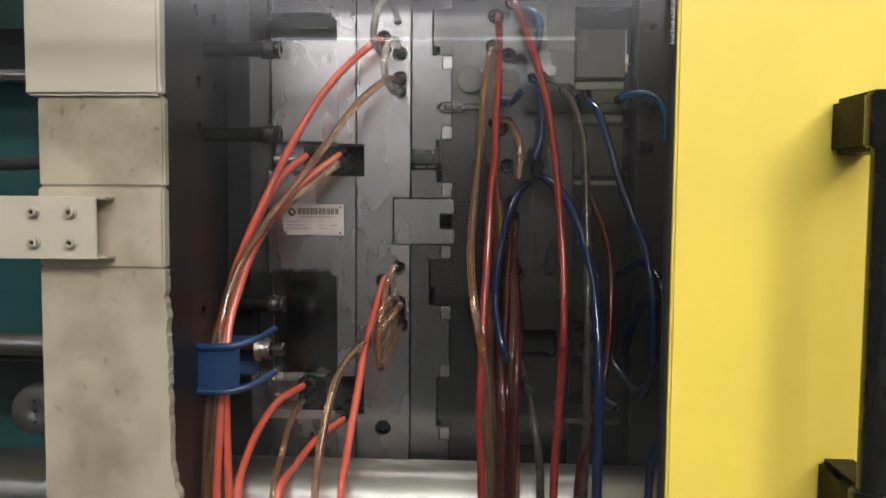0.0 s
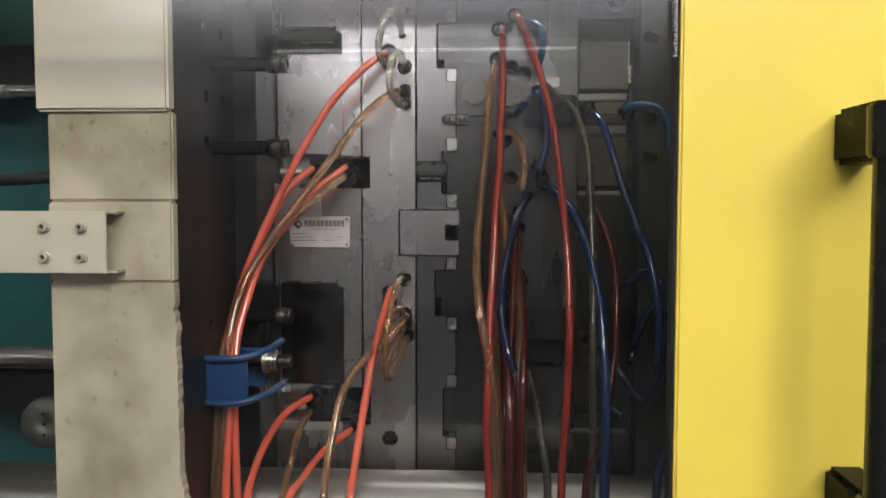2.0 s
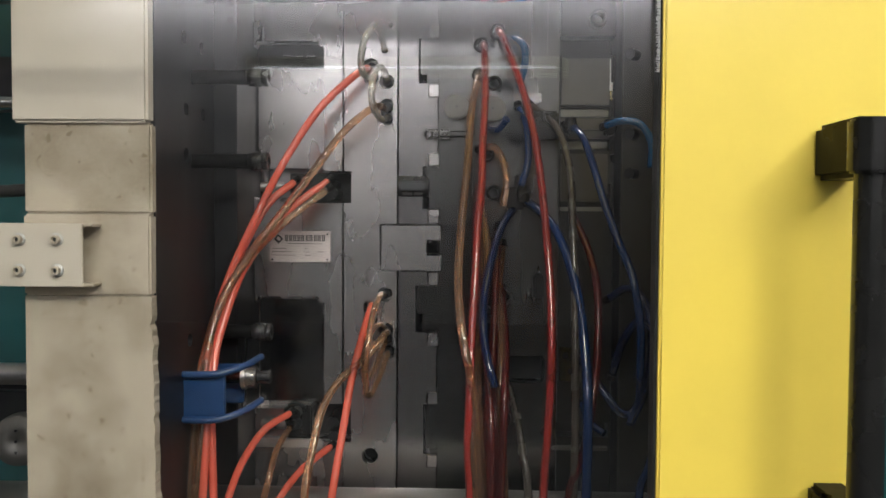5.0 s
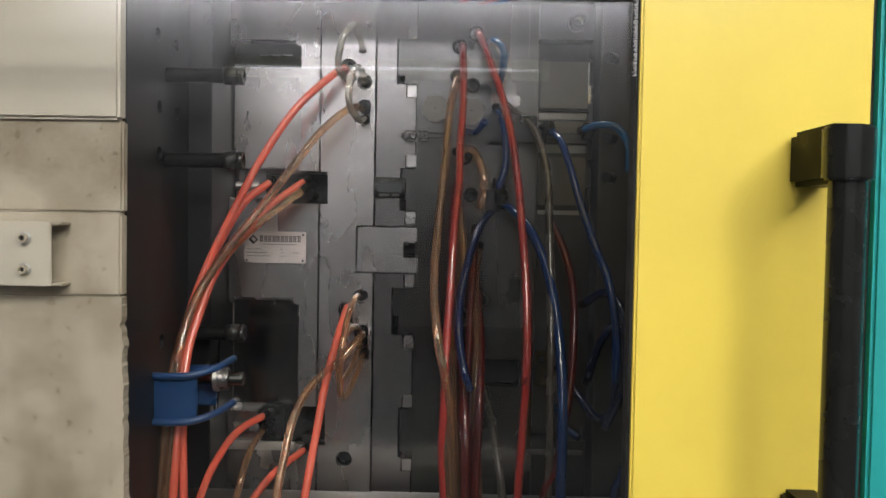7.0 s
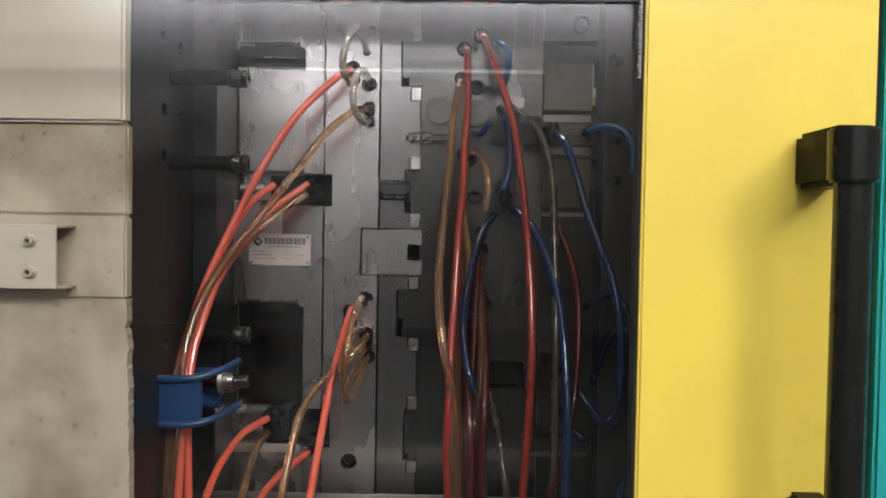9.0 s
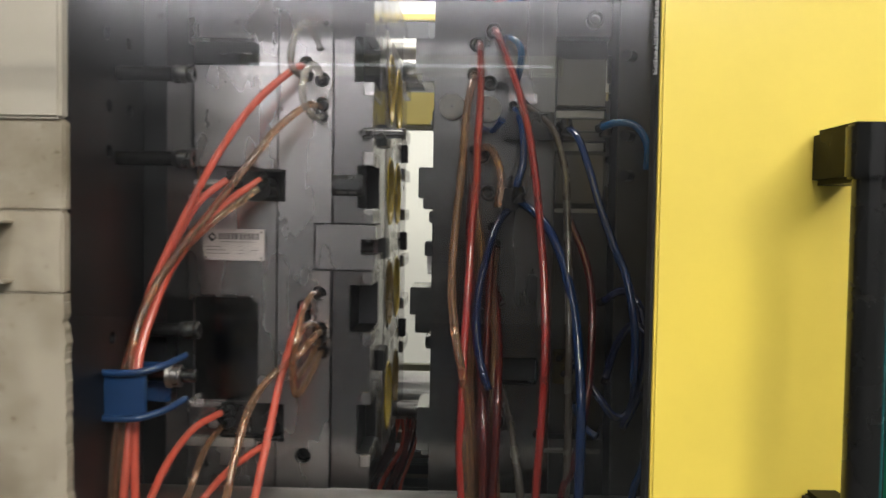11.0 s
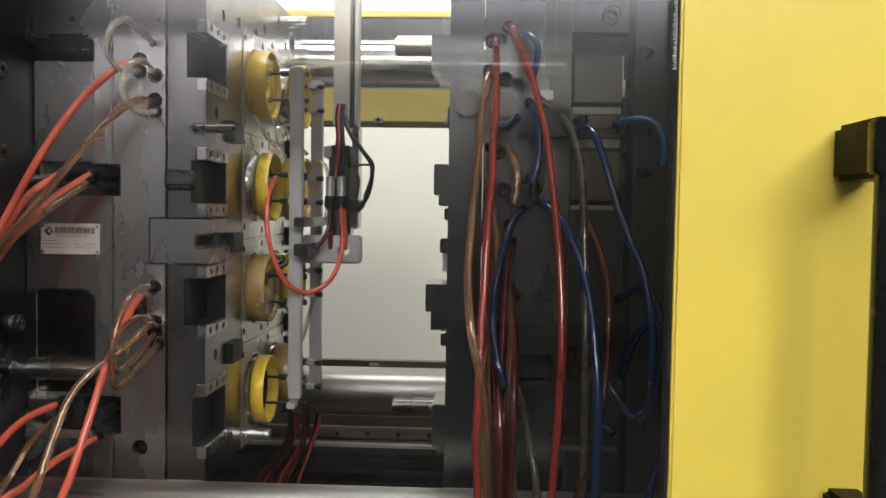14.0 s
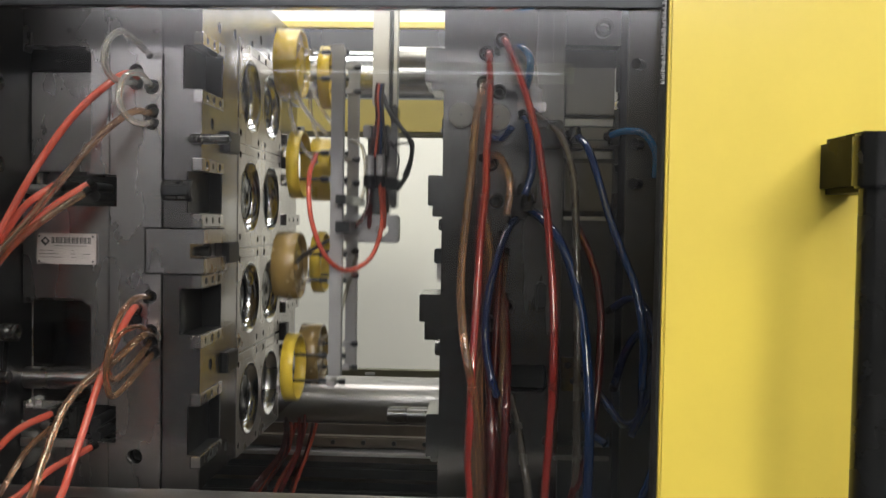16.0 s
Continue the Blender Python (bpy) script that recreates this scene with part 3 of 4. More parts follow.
        c = hole_row(c, [(y + side * 0.078, z + 0.085), (y + side * 0.078, z - 0.085), (y - side * 0.06, z + 0.094), (y - side * 0.06, z - 0.094)], 0.008, -0.09, -0.05, "x", 12)
        c = box(-0.08, -0.05, y - 0.0009, y + 0.0009, z - 0.2, z + 0.2, 0, c)
        c = box(-0.08, -0.05, y - 0.2, y + 0.2, z + 0.0872, z + 0.0888, 0, c)
        c = box(-0.08, -0.05, y + side * 0.045 - 0.0008, y + side * 0.045 + 0.0008, z - 0.2, z + 0.2, 0, c)
        ins = part("cavity_insert", cut(ins, c), STEEL_FACE, m)
        # dark discs set as the shade within the insert's holes
        for dy, dz in ((0.078, 0.085), (0.078, -0.085), (-0.06, 0.094), (-0.06, -0.094)):
            part("insert_hole_shade", rod((-0.09, y + side * dy, z + dz), (-0.080, y + side * dy, z + dz), 0.0068, seg=12), RUBBER, ins)
        part("core", lathe([(-0.1245, 0.0005), (-0.1245, 0.063), (-0.1165, 0.062), (-0.1165, 0.034), (-0.1155, 0.03), (-0.1155, 0.0005)], (0, y, z), "X"), STEEL_SHADE, m, "dark turned core")
        f = 0.012 if i in (1, 2, 5, 6) else -0.004
        part("core_face", lathe([(-0.1165, 0.0005), (-0.1165, 0.049), (-0.092 + f, 0.0482), (-0.090 + f, 0.0462), (-0.090 + f, 0.0005)], (0, y, z), "X"), STEEL_SHADE, m, "dark core face with ejector pins")
        part("seat_ring", lathe([(-0.124, 0.067), (-0.0665, 0.0746), (-0.0665, 0.0773), (-0.124, 0.0762)], (0, y, z), "X"), CHROME, m, "polished seat ring")
        for k in range(3):
            a = 0.6 + k * 2.1
            part("core_pin", rod((-0.092 + f, y + 0.030 * math.cos(a), z + 0.030 * math.sin(a)), (-0.0885 + f, y + 0.030 * math.cos(a), z + 0.030 * math.sin(a)), 0.006, seg=10), BLACKED, m)
    # drilled guide strips beside every notch
    for z in STRIPS:
        s = box(-0.084, -0.0660, 1.4985, 1.625, z - 0.011, z + 0.011, 0.001, seg=1)
        s = cut(s, hole_row(None, [(1.525, z), (1.562, z), (1.60, z)], 0.0072, -0.09, -0.05, "x", 12))
        strip = part("guide_strip", s, STEEL, m)
        # nearly flush black discs give the strip holes their shade
        for y in (1.525, 1.562, 1.60):
            part("strip_hole_shade", rod((-0.0838, y, z), (-0.0672, y, z), 0.0057, seg=12), RUBBER, strip)
    part("guide_bush", lathe([(-0.12, 0.0275), (-0.069, 0.0275), (-0.069, 0.036), (-0.12, 0.036)], (0, 2.17, 1.817), "X"), STEEL_LIGHT, m)
    # rear row of strips and dark wear blocks
    for z in rear_rows:
        s = cut(box(-0.0705, -0.058, 2.12, 2.275, z - 0.014, z + 0.014, 0.001, seg=1), hole_row(None, [(2.15, z), (2.2, z), (2.25, z)], 0.006, -0.09, -0.05, "x", 12))
        strip = part("guide_strip", s, STEEL_MID, m)
        # same black shade discs in the rear strip holes
        for y in (2.15, 2.2, 2.25):
            part("strip_hole_shade", rod((-0.084, y, z), (-0.0645, y, z), 0.0059, seg=12), RUBBER, strip)
    for z in (1.55, 1.335, 1.12):
        part("wear_block", box(-0.0705, -0.052, 2.105, 2.135, z - 0.022, z + 0.022, 0.002), BLACKED, m)
        part("wear_block", box(-0.0705, -0.056, 1.63, 1.70, z - 0.02, z + 0.02, 0.002), STEEL_DARK, m)
    # latch, counter and latch bar on the front
    latch = cut(box(-0.167, -0.062, 1.4975, 1.638, 1.302, 1.381, 0.0015), box(-0.087, -0.05, 1.4, 1.7, 1.328, 1.356))
    part("latch_block", latch, STEEL, m, "ground steel latch block")
    part("stroke_counter", rod((-0.138, 1.507, 1.450), (-0.084, 1.507, 1.450), 0.0195, seg=28, bevel=0.002), BLACKED, m, "black round stroke counter")
    for z, x0, x1 in ((1.4635, -0.130, -0.098), (1.4375, -0.130, -0.112), (1.4375, -0.108, -0.094)):
        part("counter_window", box(x0, x1, 1.4905, 1.4925, z - 0.0025, z + 0.0025), STEEL_SHADE, m)
    part("counter_face", box(-0.132, -0.09, 1.486, 1.489, 1.442, 1.458, 0.001), STEEL_DARK, m)
    bar = cut(box(-0.094, -0.012, 1.486, 1.4985, 1.532, 1.550, 0.0055, seg=3), hole_row(None, [(-0.084, 1.541), (-0.071, 1.541)], 0.0048, 1.4, 1.6))
    part("latch_bar", bar, STEEL_SHADE, m)
    # clamping studs of the plate
    for z, x, y in ((1.480, -0.318, 1.30), (1.608, -0.318, 1.30), (1.207, -0.333, 1.378)):
        stud = part("clamp_stud", rod((-0.435, y, z), (x - 0.03, y, z), 0.0115, seg=20), SATIN_BLACK, m, "black clamping stud")
        nut = lathe([(x - 0.03, 0.004), (x - 0.03, 0.0132), (x - 0.022, 0.0146), (x - 0.011, 0.0146), (x - 0.010, 0.0128), (x - 0.008, 0.0128), (x - 0.007, 0.0142), (x - 0.001, 0.0142), (x, 0.0128), (x, 0.0072), (x - 0.008, 0.0065), (x - 0.008, 0.004)], (0, y, z), "X", 28)
        part("stud_nut", nut, BLACK, stud, "glossy black round nut with a groove")
    # connectors in the slots
    for x, z in ((-0.318, 1.455), (-0.255, 1.452), (-0.252, 1.437), (-0.318, 1.048), (-0.318, 1.028), (-0.25, 1.035), (-0.25, 1.01)):
        part("connector", rod((x, 1.56, z), (x + 0.002, 1.478, z), 0.0095, seg=16, bevel=0.001), BLACKED, m)
    part("connector_block", box(-0.337, -0.29, 1.50, 1.56, 1.0, 1.058, 0.003), BLACK, m, "glossy black connector block")
    # maker's plate
    plate = part("nameplate", box(-0.365, -0.257, 1.496, 1.4992, 1.315, 1.370, 0.0008), LABEL, m, "pale metal maker's plate with printed lines")
    for x in (-0.360, -0.262):
        for z in (1.320, 1.365):
            part("rivet", rod((x, 1.496, z), (x, 1.4945, z), 0.0018, seg=8), INK, plate)
    mark = bmesh.new()
    for k in range(2):
        d = box(-0.006, 0.006, -0.0003, 0.0003, -0.006, -0.002 if k == 0 else 0.006)
        if k:
            d = cut(d, box(-0.0035, 0.0035, -0.1, 0.1, -0.0035, 0.0035))
        d.transform(Matrix.Translation((-0.349, 1.4955, 1.356)) @ pose(0, 0, 0, 0, 45, 0))
        join(mark, d)
    part("emblem", mark, INK, plate)
    for k in range(10):
        x = -0.338 + k * 0.0073
        bm = None
        for n, dz in enumerate((-0.0046, -0.0016, 0.0014, 0.0042)):
            a = 0.0009 * ((k + n) % 3)
            bm = box(x + a, x + 0.0062 - 0.0006 * (n % 2), 1.4954, 1.4958, 1.3572 + dz, 1.3585 + dz, 0, bm)
        for n in range(2):
            u = x + 0.0006 + 0.0034 * n + 0.0006 * (k % 2)
            bm = box(u, u + 0.0013, 1.4953, 1.4957, 1.3522, 1.3634, 0, bm)
        part("writing_bar", bm, INK, plate)
    for z, x0, x1 in ((1.3475, -0.332, -0.272), (1.339, -0.36, -0.335), (1.333, -0.36, -0.325), (1.327, -0.36, -0.318), (1.339, -0.302, -0.298), (1.333, -0.302, -0.294), (1.327, -0.302, -0.292), (1.333, -0.28, -0.268)):
        part("writing_bar", box(x0, x1, 1.4954, 1.4958, z, z + 0.0008), INK, plate)
    pins = []
    for y, z, r in ((2.12, 1.865, 0.0135), (2.06, 0.935, 0.008), (1.78, 0.925, 0.012)):
        pins.append(part("return_pin", rod((-0.20, y, z), (-0.0685, y, z), r, seg=24, bevel=0.001), CHROME, m, "bright return pin"))
    sleeves = []
    for i, (y, z) in enumerate(RINGS):
        f = -0.0905 if i in (1, 2, 5, 6) else -0.1135
        sleeves.append(part("ejector_sleeve", lathe([(-0.185, 0.0635), (f, 0.0635), (f, 0.0662), (-0.185, 0.0662)], (0, y, z), "X"), CHROME, m, "polished ejector sleeve"))
    return m, pins, sleeves


def hose_clamp():
    c = thing("hose_clamp", (-0.42, 1.33, 1.06), "blue plastic clamp round a bundle of hoses", "hose clamp")
    for x0, x1, y0, y1 in ((-0.442, -0.372, 1.250, 1.257), (-0.442, -0.435, 1.257, 1.36), (-0.435, -0.372, 1.353, 1.36)):
        part("band", box(x0, x1, y0, y1, 1.094, 1.158, 0.002), BLUECLAMP, c)
    for z in (1.092, 1.160):
        part("lip", tube([(-0.447, 1.34, z), (-0.448, 1.265, z), (-0.440, 1.249, z), (-0.41, 1.246, z), (-0.378, 1.248, z + 0.002), (-0.348, 1.27, z + 0.010), (-0.332, 1.31, z + 0.018)], 0.0055, seg=8), BLUECLAMP, c)
    part("washer", rod((-0.368, 1.335, 1.141), (-0.362, 1.335, 1.141), 0.020, seg=28), STEEL_LIGHT, c)
    part("nut", rod((-0.362, 1.335, 1.141), (-0.346, 1.335, 1.141), 0.0185, seg=6, bevel=0.001), STEEL, c, "bright hexagon nut")
    thread = [(-0.345 + 0.0015 * k, 0.0112 if k % 2 else 0.0098) for k in range(14)] + [(-0.323, 0.0085), (-0.322, 0.0005), (-0.43, 0.0005), (-0.43, 0.0105)]
    part("stud", lathe(thread, (0, 1.335, 1.141), "X", 24), STEEL_SHADE, c, "dark threaded stud")
    return c


# ---- fixed half of the mould ----
def fixed_mould():
    m = thing("fixed_mould_half", (0.1, 1.85, 0.905), "ground steel fixed mould half hung with hoses", "mould half")
    cutter = hole_row(None, [(-0.05, 1.56), (-0.018, 1.56)], 0.004, 1.4, 1.52)
    cutter = box(-0.066, -0.03, 1.4, 1.52, 1.30, 1.382, 0, cutter)
    for y, z in RINGS:
        cutter = rod((-0.07, y, z), (-0.05, y, z), 0.066, cutter, 40)
    # the fixed half's weaker light is put into its darker plate colour
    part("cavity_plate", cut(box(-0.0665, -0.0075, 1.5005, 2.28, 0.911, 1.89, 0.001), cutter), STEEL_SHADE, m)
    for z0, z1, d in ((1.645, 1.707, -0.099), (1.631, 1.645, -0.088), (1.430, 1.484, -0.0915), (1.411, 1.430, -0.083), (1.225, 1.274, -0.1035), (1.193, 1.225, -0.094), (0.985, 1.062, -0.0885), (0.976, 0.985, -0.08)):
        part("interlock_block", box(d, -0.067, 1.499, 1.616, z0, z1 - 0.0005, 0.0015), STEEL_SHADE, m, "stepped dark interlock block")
    part("end_stop", box(-0.079, -0.067, 1.64, 1.68, 1.385, 1.408, 0.002), STEEL_SHADE, m)
    part("bright_stop", box(-0.082, -0.067, 1.66, 1.70, 1.285, 1.325, 0.002), STEEL_LIGHT, m, "bright ground stop")
    part("side_nozzle", rod((-0.085, 1.70, 1.15), (-0.067, 1.70, 1.15), 0.016, seg=20, bevel=0.002), STEEL_SHADE, m)
    for z0, z1, d in ((1.322, 1.350, -0.086), (1.56, 1.60, -0.075)):
        part("wear_block", box(d, -0.066, 1.63, 1.70, z0, z1, 0.002), STEEL_DARK, m)
    for y, z in ((1.75, 1.30), (1.9, 1.13), (2.05, 1.33)):
        part("nozzle_tip", rod((-0.066, y, z), (-0.085, y, z), 0.011, seg=16, r2=0.006), CHROME, m)
    part("guide_pin", rod((-0.232, 2.17, 1.817), (-0.06, 2.17, 1.817), 0.0262, seg=32, bevel=0.006), STEEL_LIGHT, m, "bright steel guide pin")
    part("guide_pin", rod((-0.205, 1.95, 0.955), (-0.06, 1.95, 0.955), 0.0185, seg=28, bevel=0.004), STEEL_SHADE, m)
    cutter = hole_row(None, [(0.006, 1.731)], 0.006, 1.4, 1.53)
    cutter = hole_row(cutter, [(0.035, 1.720), (0.007, 1.696), (0.02, 1.700), (0.004, 1.645), (0.03, 1.63), (0.05, 1.62)], 0.0135, 1.4, 1.54, seg=20)
    cutter = box(0.057, 0.122, 1.4, 1.58, 1.105, 1.153, 0.004, cutter, 3)
    cutter = hole_row(cutter, [(0.018, 1.505), (0.03, 1.44), (0.052, 1.255), (0.052, 1.04)], 0.0135, 1.4, 1.54, seg=20)
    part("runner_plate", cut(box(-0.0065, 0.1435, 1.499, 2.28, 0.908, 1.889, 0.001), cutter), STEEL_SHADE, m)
    # added black rings make the ports read as shaded holes
    for x, z in ((0.035, 1.720), (0.007, 1.696), (0.004, 1.645), (0.03, 1.63), (0.018, 1.505), (0.03, 1.44), (0.052, 1.255), (0.052, 1.04)):
        part("port_shade", lathe([(1.4965, 0.0085), (1.4965, 0.0133), (1.52, 0.0133), (1.52, 0.0085)], (x, 0, z), "Y", 20), RUBBER, m, "black ring for the shade in a port")
    for x, z in ((-0.035, 1.588), (0.028, 1.585)):
        d = part("lock_disc", rod((x, 1.5, z), (x, 1.489, z), 0.0225, seg=36, bevel=0.003), COVER_STEEL, m, "round ground lock disc")
        part("disc_pin", rod((x, 1.489, z), (x, 1.486, z), 0.002, seg=8), INK, d)
    part("connector_block", box(0.054, 0.14, 1.462, 1.499, 1.530, 1.578, 0.004), BLACK, m, "black connector block")
    part("connector_block", box(0.05, 0.085, 1.458, 1.499, 1.41, 1.448, 0.004), BLACKED, m)
    part("cover_plate", box(0.062, 0.112, 1.493, 1.499, 1.595, 1.612, 0.001), STEEL_MID, m)
    cutter = box(0.144, 0.30, 1.4, 1.55, 1.679, 1.712, 0, None)
    cutter = box(0.145, 0.232, 1.4, 1.53, 1.572, 1.588, 0, cutter)
    cutter = box(0.145, 0.232, 1.4, 1.53, 1.515, 1.532, 0, cutter)
    cutter = box(0.145, 0.235, 1.4, 1.54, 1.415, 1.440, 0, cutter)
    cutter = box(0.135, 0.235, 1.4, 1.54, 1.01, 1.035, 0, cutter)
    cutter = hole_row(cutter, [(0.236, 1.61), (0.236, 1.50), (0.236, 1.45)], 0.007, 1.4, 1.53)
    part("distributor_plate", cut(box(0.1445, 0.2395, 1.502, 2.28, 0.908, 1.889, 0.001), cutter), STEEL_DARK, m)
    sp = part("side_cover", cut(box(0.147, 0.229, 1.494, 1.501, 1.592, 1.672, 0.001), hole_row(None, [(0.160, 1.627)], 0.0055, 1.4, 1.6)), COVER_STEEL, m, "dull ground side cover")
    part("side_edge", box(0.2295, 0.234, 1.492, 1.5015, 1.60, 1.672, 0.001), STEEL_LIGHT, sp)
    # black sheet as the shade deep in the recess
    part("recess_shade", box(0.1465, 0.2355, 1.535, 1.548, 1.68, 1.711), RUBBER, m)
    part("slot_bar", box(0.147, 0.230, 1.498, 1.51, 1.55, 1.569, 0.001), STEEL_SHADE, m)
    part("slot_bar", box(0.160, 0.230, 1.498, 1.51, 1.534, 1.547, 0.001), STEEL_SHADE, m)
    for z0, z1 in ((1.5735, 1.5865), (1.5165, 1.5305)):
        part("slot_plate", box(0.147, 0.230, 1.508, 1.516, z0, z1, 0.001), SLOT_STEEL, m, "bright plate in a slot")
    part("guide_bar", box(0.146, 0.2345, 1.497, 1.512, 1.408, 1.4155, 0.002), SLOT_STEEL, m, "bright narrow guide bar")
    part("guide_bar", box(0.136, 0.2345, 1.497, 1.512, 0.986, 0.9945, 0.002), COVER_STEEL, m, "bright narrow guide bar")
    part("lower_cover", cut(box(0.147, 0.19, 1.49, 1.5015, 1.11, 1.17, 0.002), hole_row(None, [(0.158, 1.155), (0.178, 1.155), (0.168, 1.128)], 0.006, 1.4, 1.6)), STEEL_SHADE, m)
    part("middle_cover", box(0.1465, 0.228, 1.4955, 1.5015, 1.425, 1.508, 0.0015), STEEL_SHADE, m, "dull ground cover plate")
    part("edge_block", box(0.2305, 0.2375, 1.488, 1.5015, 1.63, 1.672, 0.001), BLACKED, m)
    part("edge_block", box(0.2305, 0.2375, 1.488, 1.5015, 1.43, 1.455, 0.001), BLACKED, m)
    # edge highlight of the fixed half, again a strip of lighter steel
    part("bottom_edge_highlight", box(-0.066, -0.008, 1.4985, 1.5003, 0.9112, 0.9132), STEEL_LIGHT, m, "bright strip for the highlight on the lower edge")
    part("clamp_plate", box(0.24, 0.329, 1.43, 2.38, 0.905, 1.89, 0.002), STEEL_DARK, m)
    for z in (1.665, 1.535, 1.47):
        part("clamp_stud", rod((0.25, 1.415, z), (0.262, 1.43, z), 0.009, seg=16), BLACKED, m)
    # the pocket's inner shade, made as a black block
    part("pocket_shade", box(0.059, 0.120, 1.53, 1.575, 1.107, 1.151), BLACKED, m)
    part("runner_screw", rod((0.125, 1.4995, 1.02), (0.125, 1.495, 1.02), 0.009, seg=18), BLACKED, m)
    part("side_valve", box(0.10, 0.118, 1.478, 1.499, 1.255, 1.30, 0.003), BLACKED, m)
    part("lifting_eye", lathe([(1.470, 0.009), (1.470, 0.0145), (1.5, 0.0145), (1.5, 0.009)], (0.207, 0, 1.737), "Y", 28), STEEL_DARK, m)


# ---- hoses ----
def hose(points, material, label, r=0.0065, end=True):
    base = Vector(points[-1])
    h = thing("hose", base, label, "hose", "cooling hoses")
    part("pipe", tube(points, r), material, h)
    if end:
        a, b = Vector(points[0]), Vector(points[1])
        d = (b - a).normalized()
        part("nipple", rod(a - d * 0.010, a + d * 0.003, r * 1.12, seg=14, bevel=0.001), SATIN_BLACK, h, "dark push-in nipple")
    return h


def moving_hoses():
    red, amber, clear = "glossy red plastic cooling hose", "brownish amber plastic cooling hose", "short cloudy clear hose loop between two ports"
    made = []
    add = lambda *a, **k: made.append(hose(*a, **k))
    add([(-0.187, 1.512, 1.652), (-0.197, 1.46, 1.646), (-0.263, 1.439, 1.581), (-0.317, 1.418, 1.494), (-0.361, 1.397, 1.399), (-0.403, 1.376, 1.296), (-0.428, 1.354, 1.205), (-0.436, 1.333, 1.153), (-0.437, 1.312, 1.084), (-0.45, 1.291, 0.998), (-0.452, 1.27, 0.924), (-0.453, 1.27, 0.764)], RED, red)
    add([(-0.160, 1.512, 1.587), (-0.177, 1.46, 1.583), (-0.225, 1.438, 1.538), (-0.269, 1.417, 1.475), (-0.322, 1.395, 1.399), (-0.374, 1.373, 1.325), (-0.411, 1.352, 1.252), (-0.428, 1.33, 1.181), (-0.431, 1.308, 1.139), (-0.431, 1.287, 1.072), (-0.435, 1.265, 0.926), (-0.436, 1.265, 0.766)], AMBER, amber)
    add([(-0.312, 1.46, 1.456), (-0.35, 1.431, 1.418), (-0.382, 1.403, 1.352), (-0.403, 1.374, 1.287), (-0.419, 1.346, 1.206), (-0.417, 1.317, 1.156), (-0.412, 1.289, 1.072), (-0.411, 1.26, 0.929), (-0.411, 1.26, 0.769)], RED, red)
    add([(-0.253, 1.46, 1.458), (-0.302, 1.434, 1.418), (-0.344, 1.407, 1.366), (-0.381, 1.381, 1.306), (-0.402, 1.354, 1.233), (-0.411, 1.328, 1.172), (-0.408, 1.301, 1.087), (-0.397, 1.275, 0.923), (-0.394, 1.275, 0.763)], RED, red)
    add([(-0.254, 1.45, 1.443), (-0.3, 1.423, 1.404), (-0.346, 1.396, 1.357), (-0.387, 1.369, 1.302), (-0.413, 1.341, 1.235), (-0.421, 1.314, 1.165), (-0.419, 1.287, 1.072), (-0.423, 1.26, 0.928), (-0.424, 1.26, 0.768)], AMBER, amber)
    add([(-0.322, 1.47, 1.052), (-0.355, 1.42, 1.035), (-0.376, 1.37, 1.0), (-0.384, 1.32, 0.963), (-0.382, 1.27, 0.917), (-0.381, 1.27, 0.757)], RED, red)
    add([(-0.322, 1.47, 1.028), (-0.33, 1.403, 1.006), (-0.33, 1.337, 0.968), (-0.327, 1.27, 0.918), (-0.326, 1.27, 0.758)], AMBER, amber, r=0.0055)
    add([(-0.251, 1.47, 0.994), (-0.288, 1.403, 0.973), (-0.307, 1.337, 0.95), (-0.318, 1.27, 0.923), (-0.321, 1.27, 0.763)], RED, red)
    add([(-0.186, 1.515, 1.236), (-0.182, 1.48, 1.239), (-0.191, 1.438, 1.196), (-0.204, 1.396, 1.126), (-0.212, 1.354, 1.05), (-0.219, 1.312, 0.979), (-0.221, 1.27, 0.921), (-0.222, 1.27, 0.761)], RED, red)
    add([(-0.157, 1.512, 1.188), (-0.154, 1.45, 1.195), (-0.184, 1.418, 1.16), (-0.222, 1.387, 1.127), (-0.245, 1.355, 1.086), (-0.255, 1.323, 1.029), (-0.26, 1.292, 0.975), (-0.259, 1.26, 0.924), (-0.259, 1.26, 0.764)], AMBER, amber)
    # loops that stand out from the ports
    add([(-0.162, 1.5, 1.688), (-0.162, 1.44, 1.700), (-0.167, 1.39, 1.706), (-0.177, 1.362, 1.683), (-0.187, 1.375, 1.648), (-0.188, 1.42, 1.632), (-0.186, 1.5, 1.640)], CLEAR, clear, r=0.006)
    add([(-0.158, 1.5, 1.633), (-0.160, 1.45, 1.648), (-0.168, 1.41, 1.635), (-0.172, 1.395, 1.602), (-0.170, 1.41, 1.575), (-0.162, 1.45, 1.562), (-0.158, 1.5, 1.570)], CLEAR, clear, r=0.006)
    add([(-0.160, 1.5, 1.259), (-0.162, 1.44, 1.262), (-0.168, 1.39, 1.235), (-0.174, 1.362, 1.18), (-0.176, 1.36, 1.135), (-0.172, 1.375, 1.105), (-0.162, 1.43, 1.125), (-0.154, 1.5, 1.157)], AMBER, "brownish clear hose loop between two ports", r=0.0052)
    add([(-0.158, 1.5, 1.197), (-0.164, 1.45, 1.212), (-0.174, 1.40, 1.20), (-0.180, 1.375, 1.16), (-0.178, 1.39, 1.13), (-0.168, 1.44, 1.145), (-0.158, 1.5, 1.178)], AMBER, "short amber hose loop between two ports", r=0.0048)
    random.seed(11)
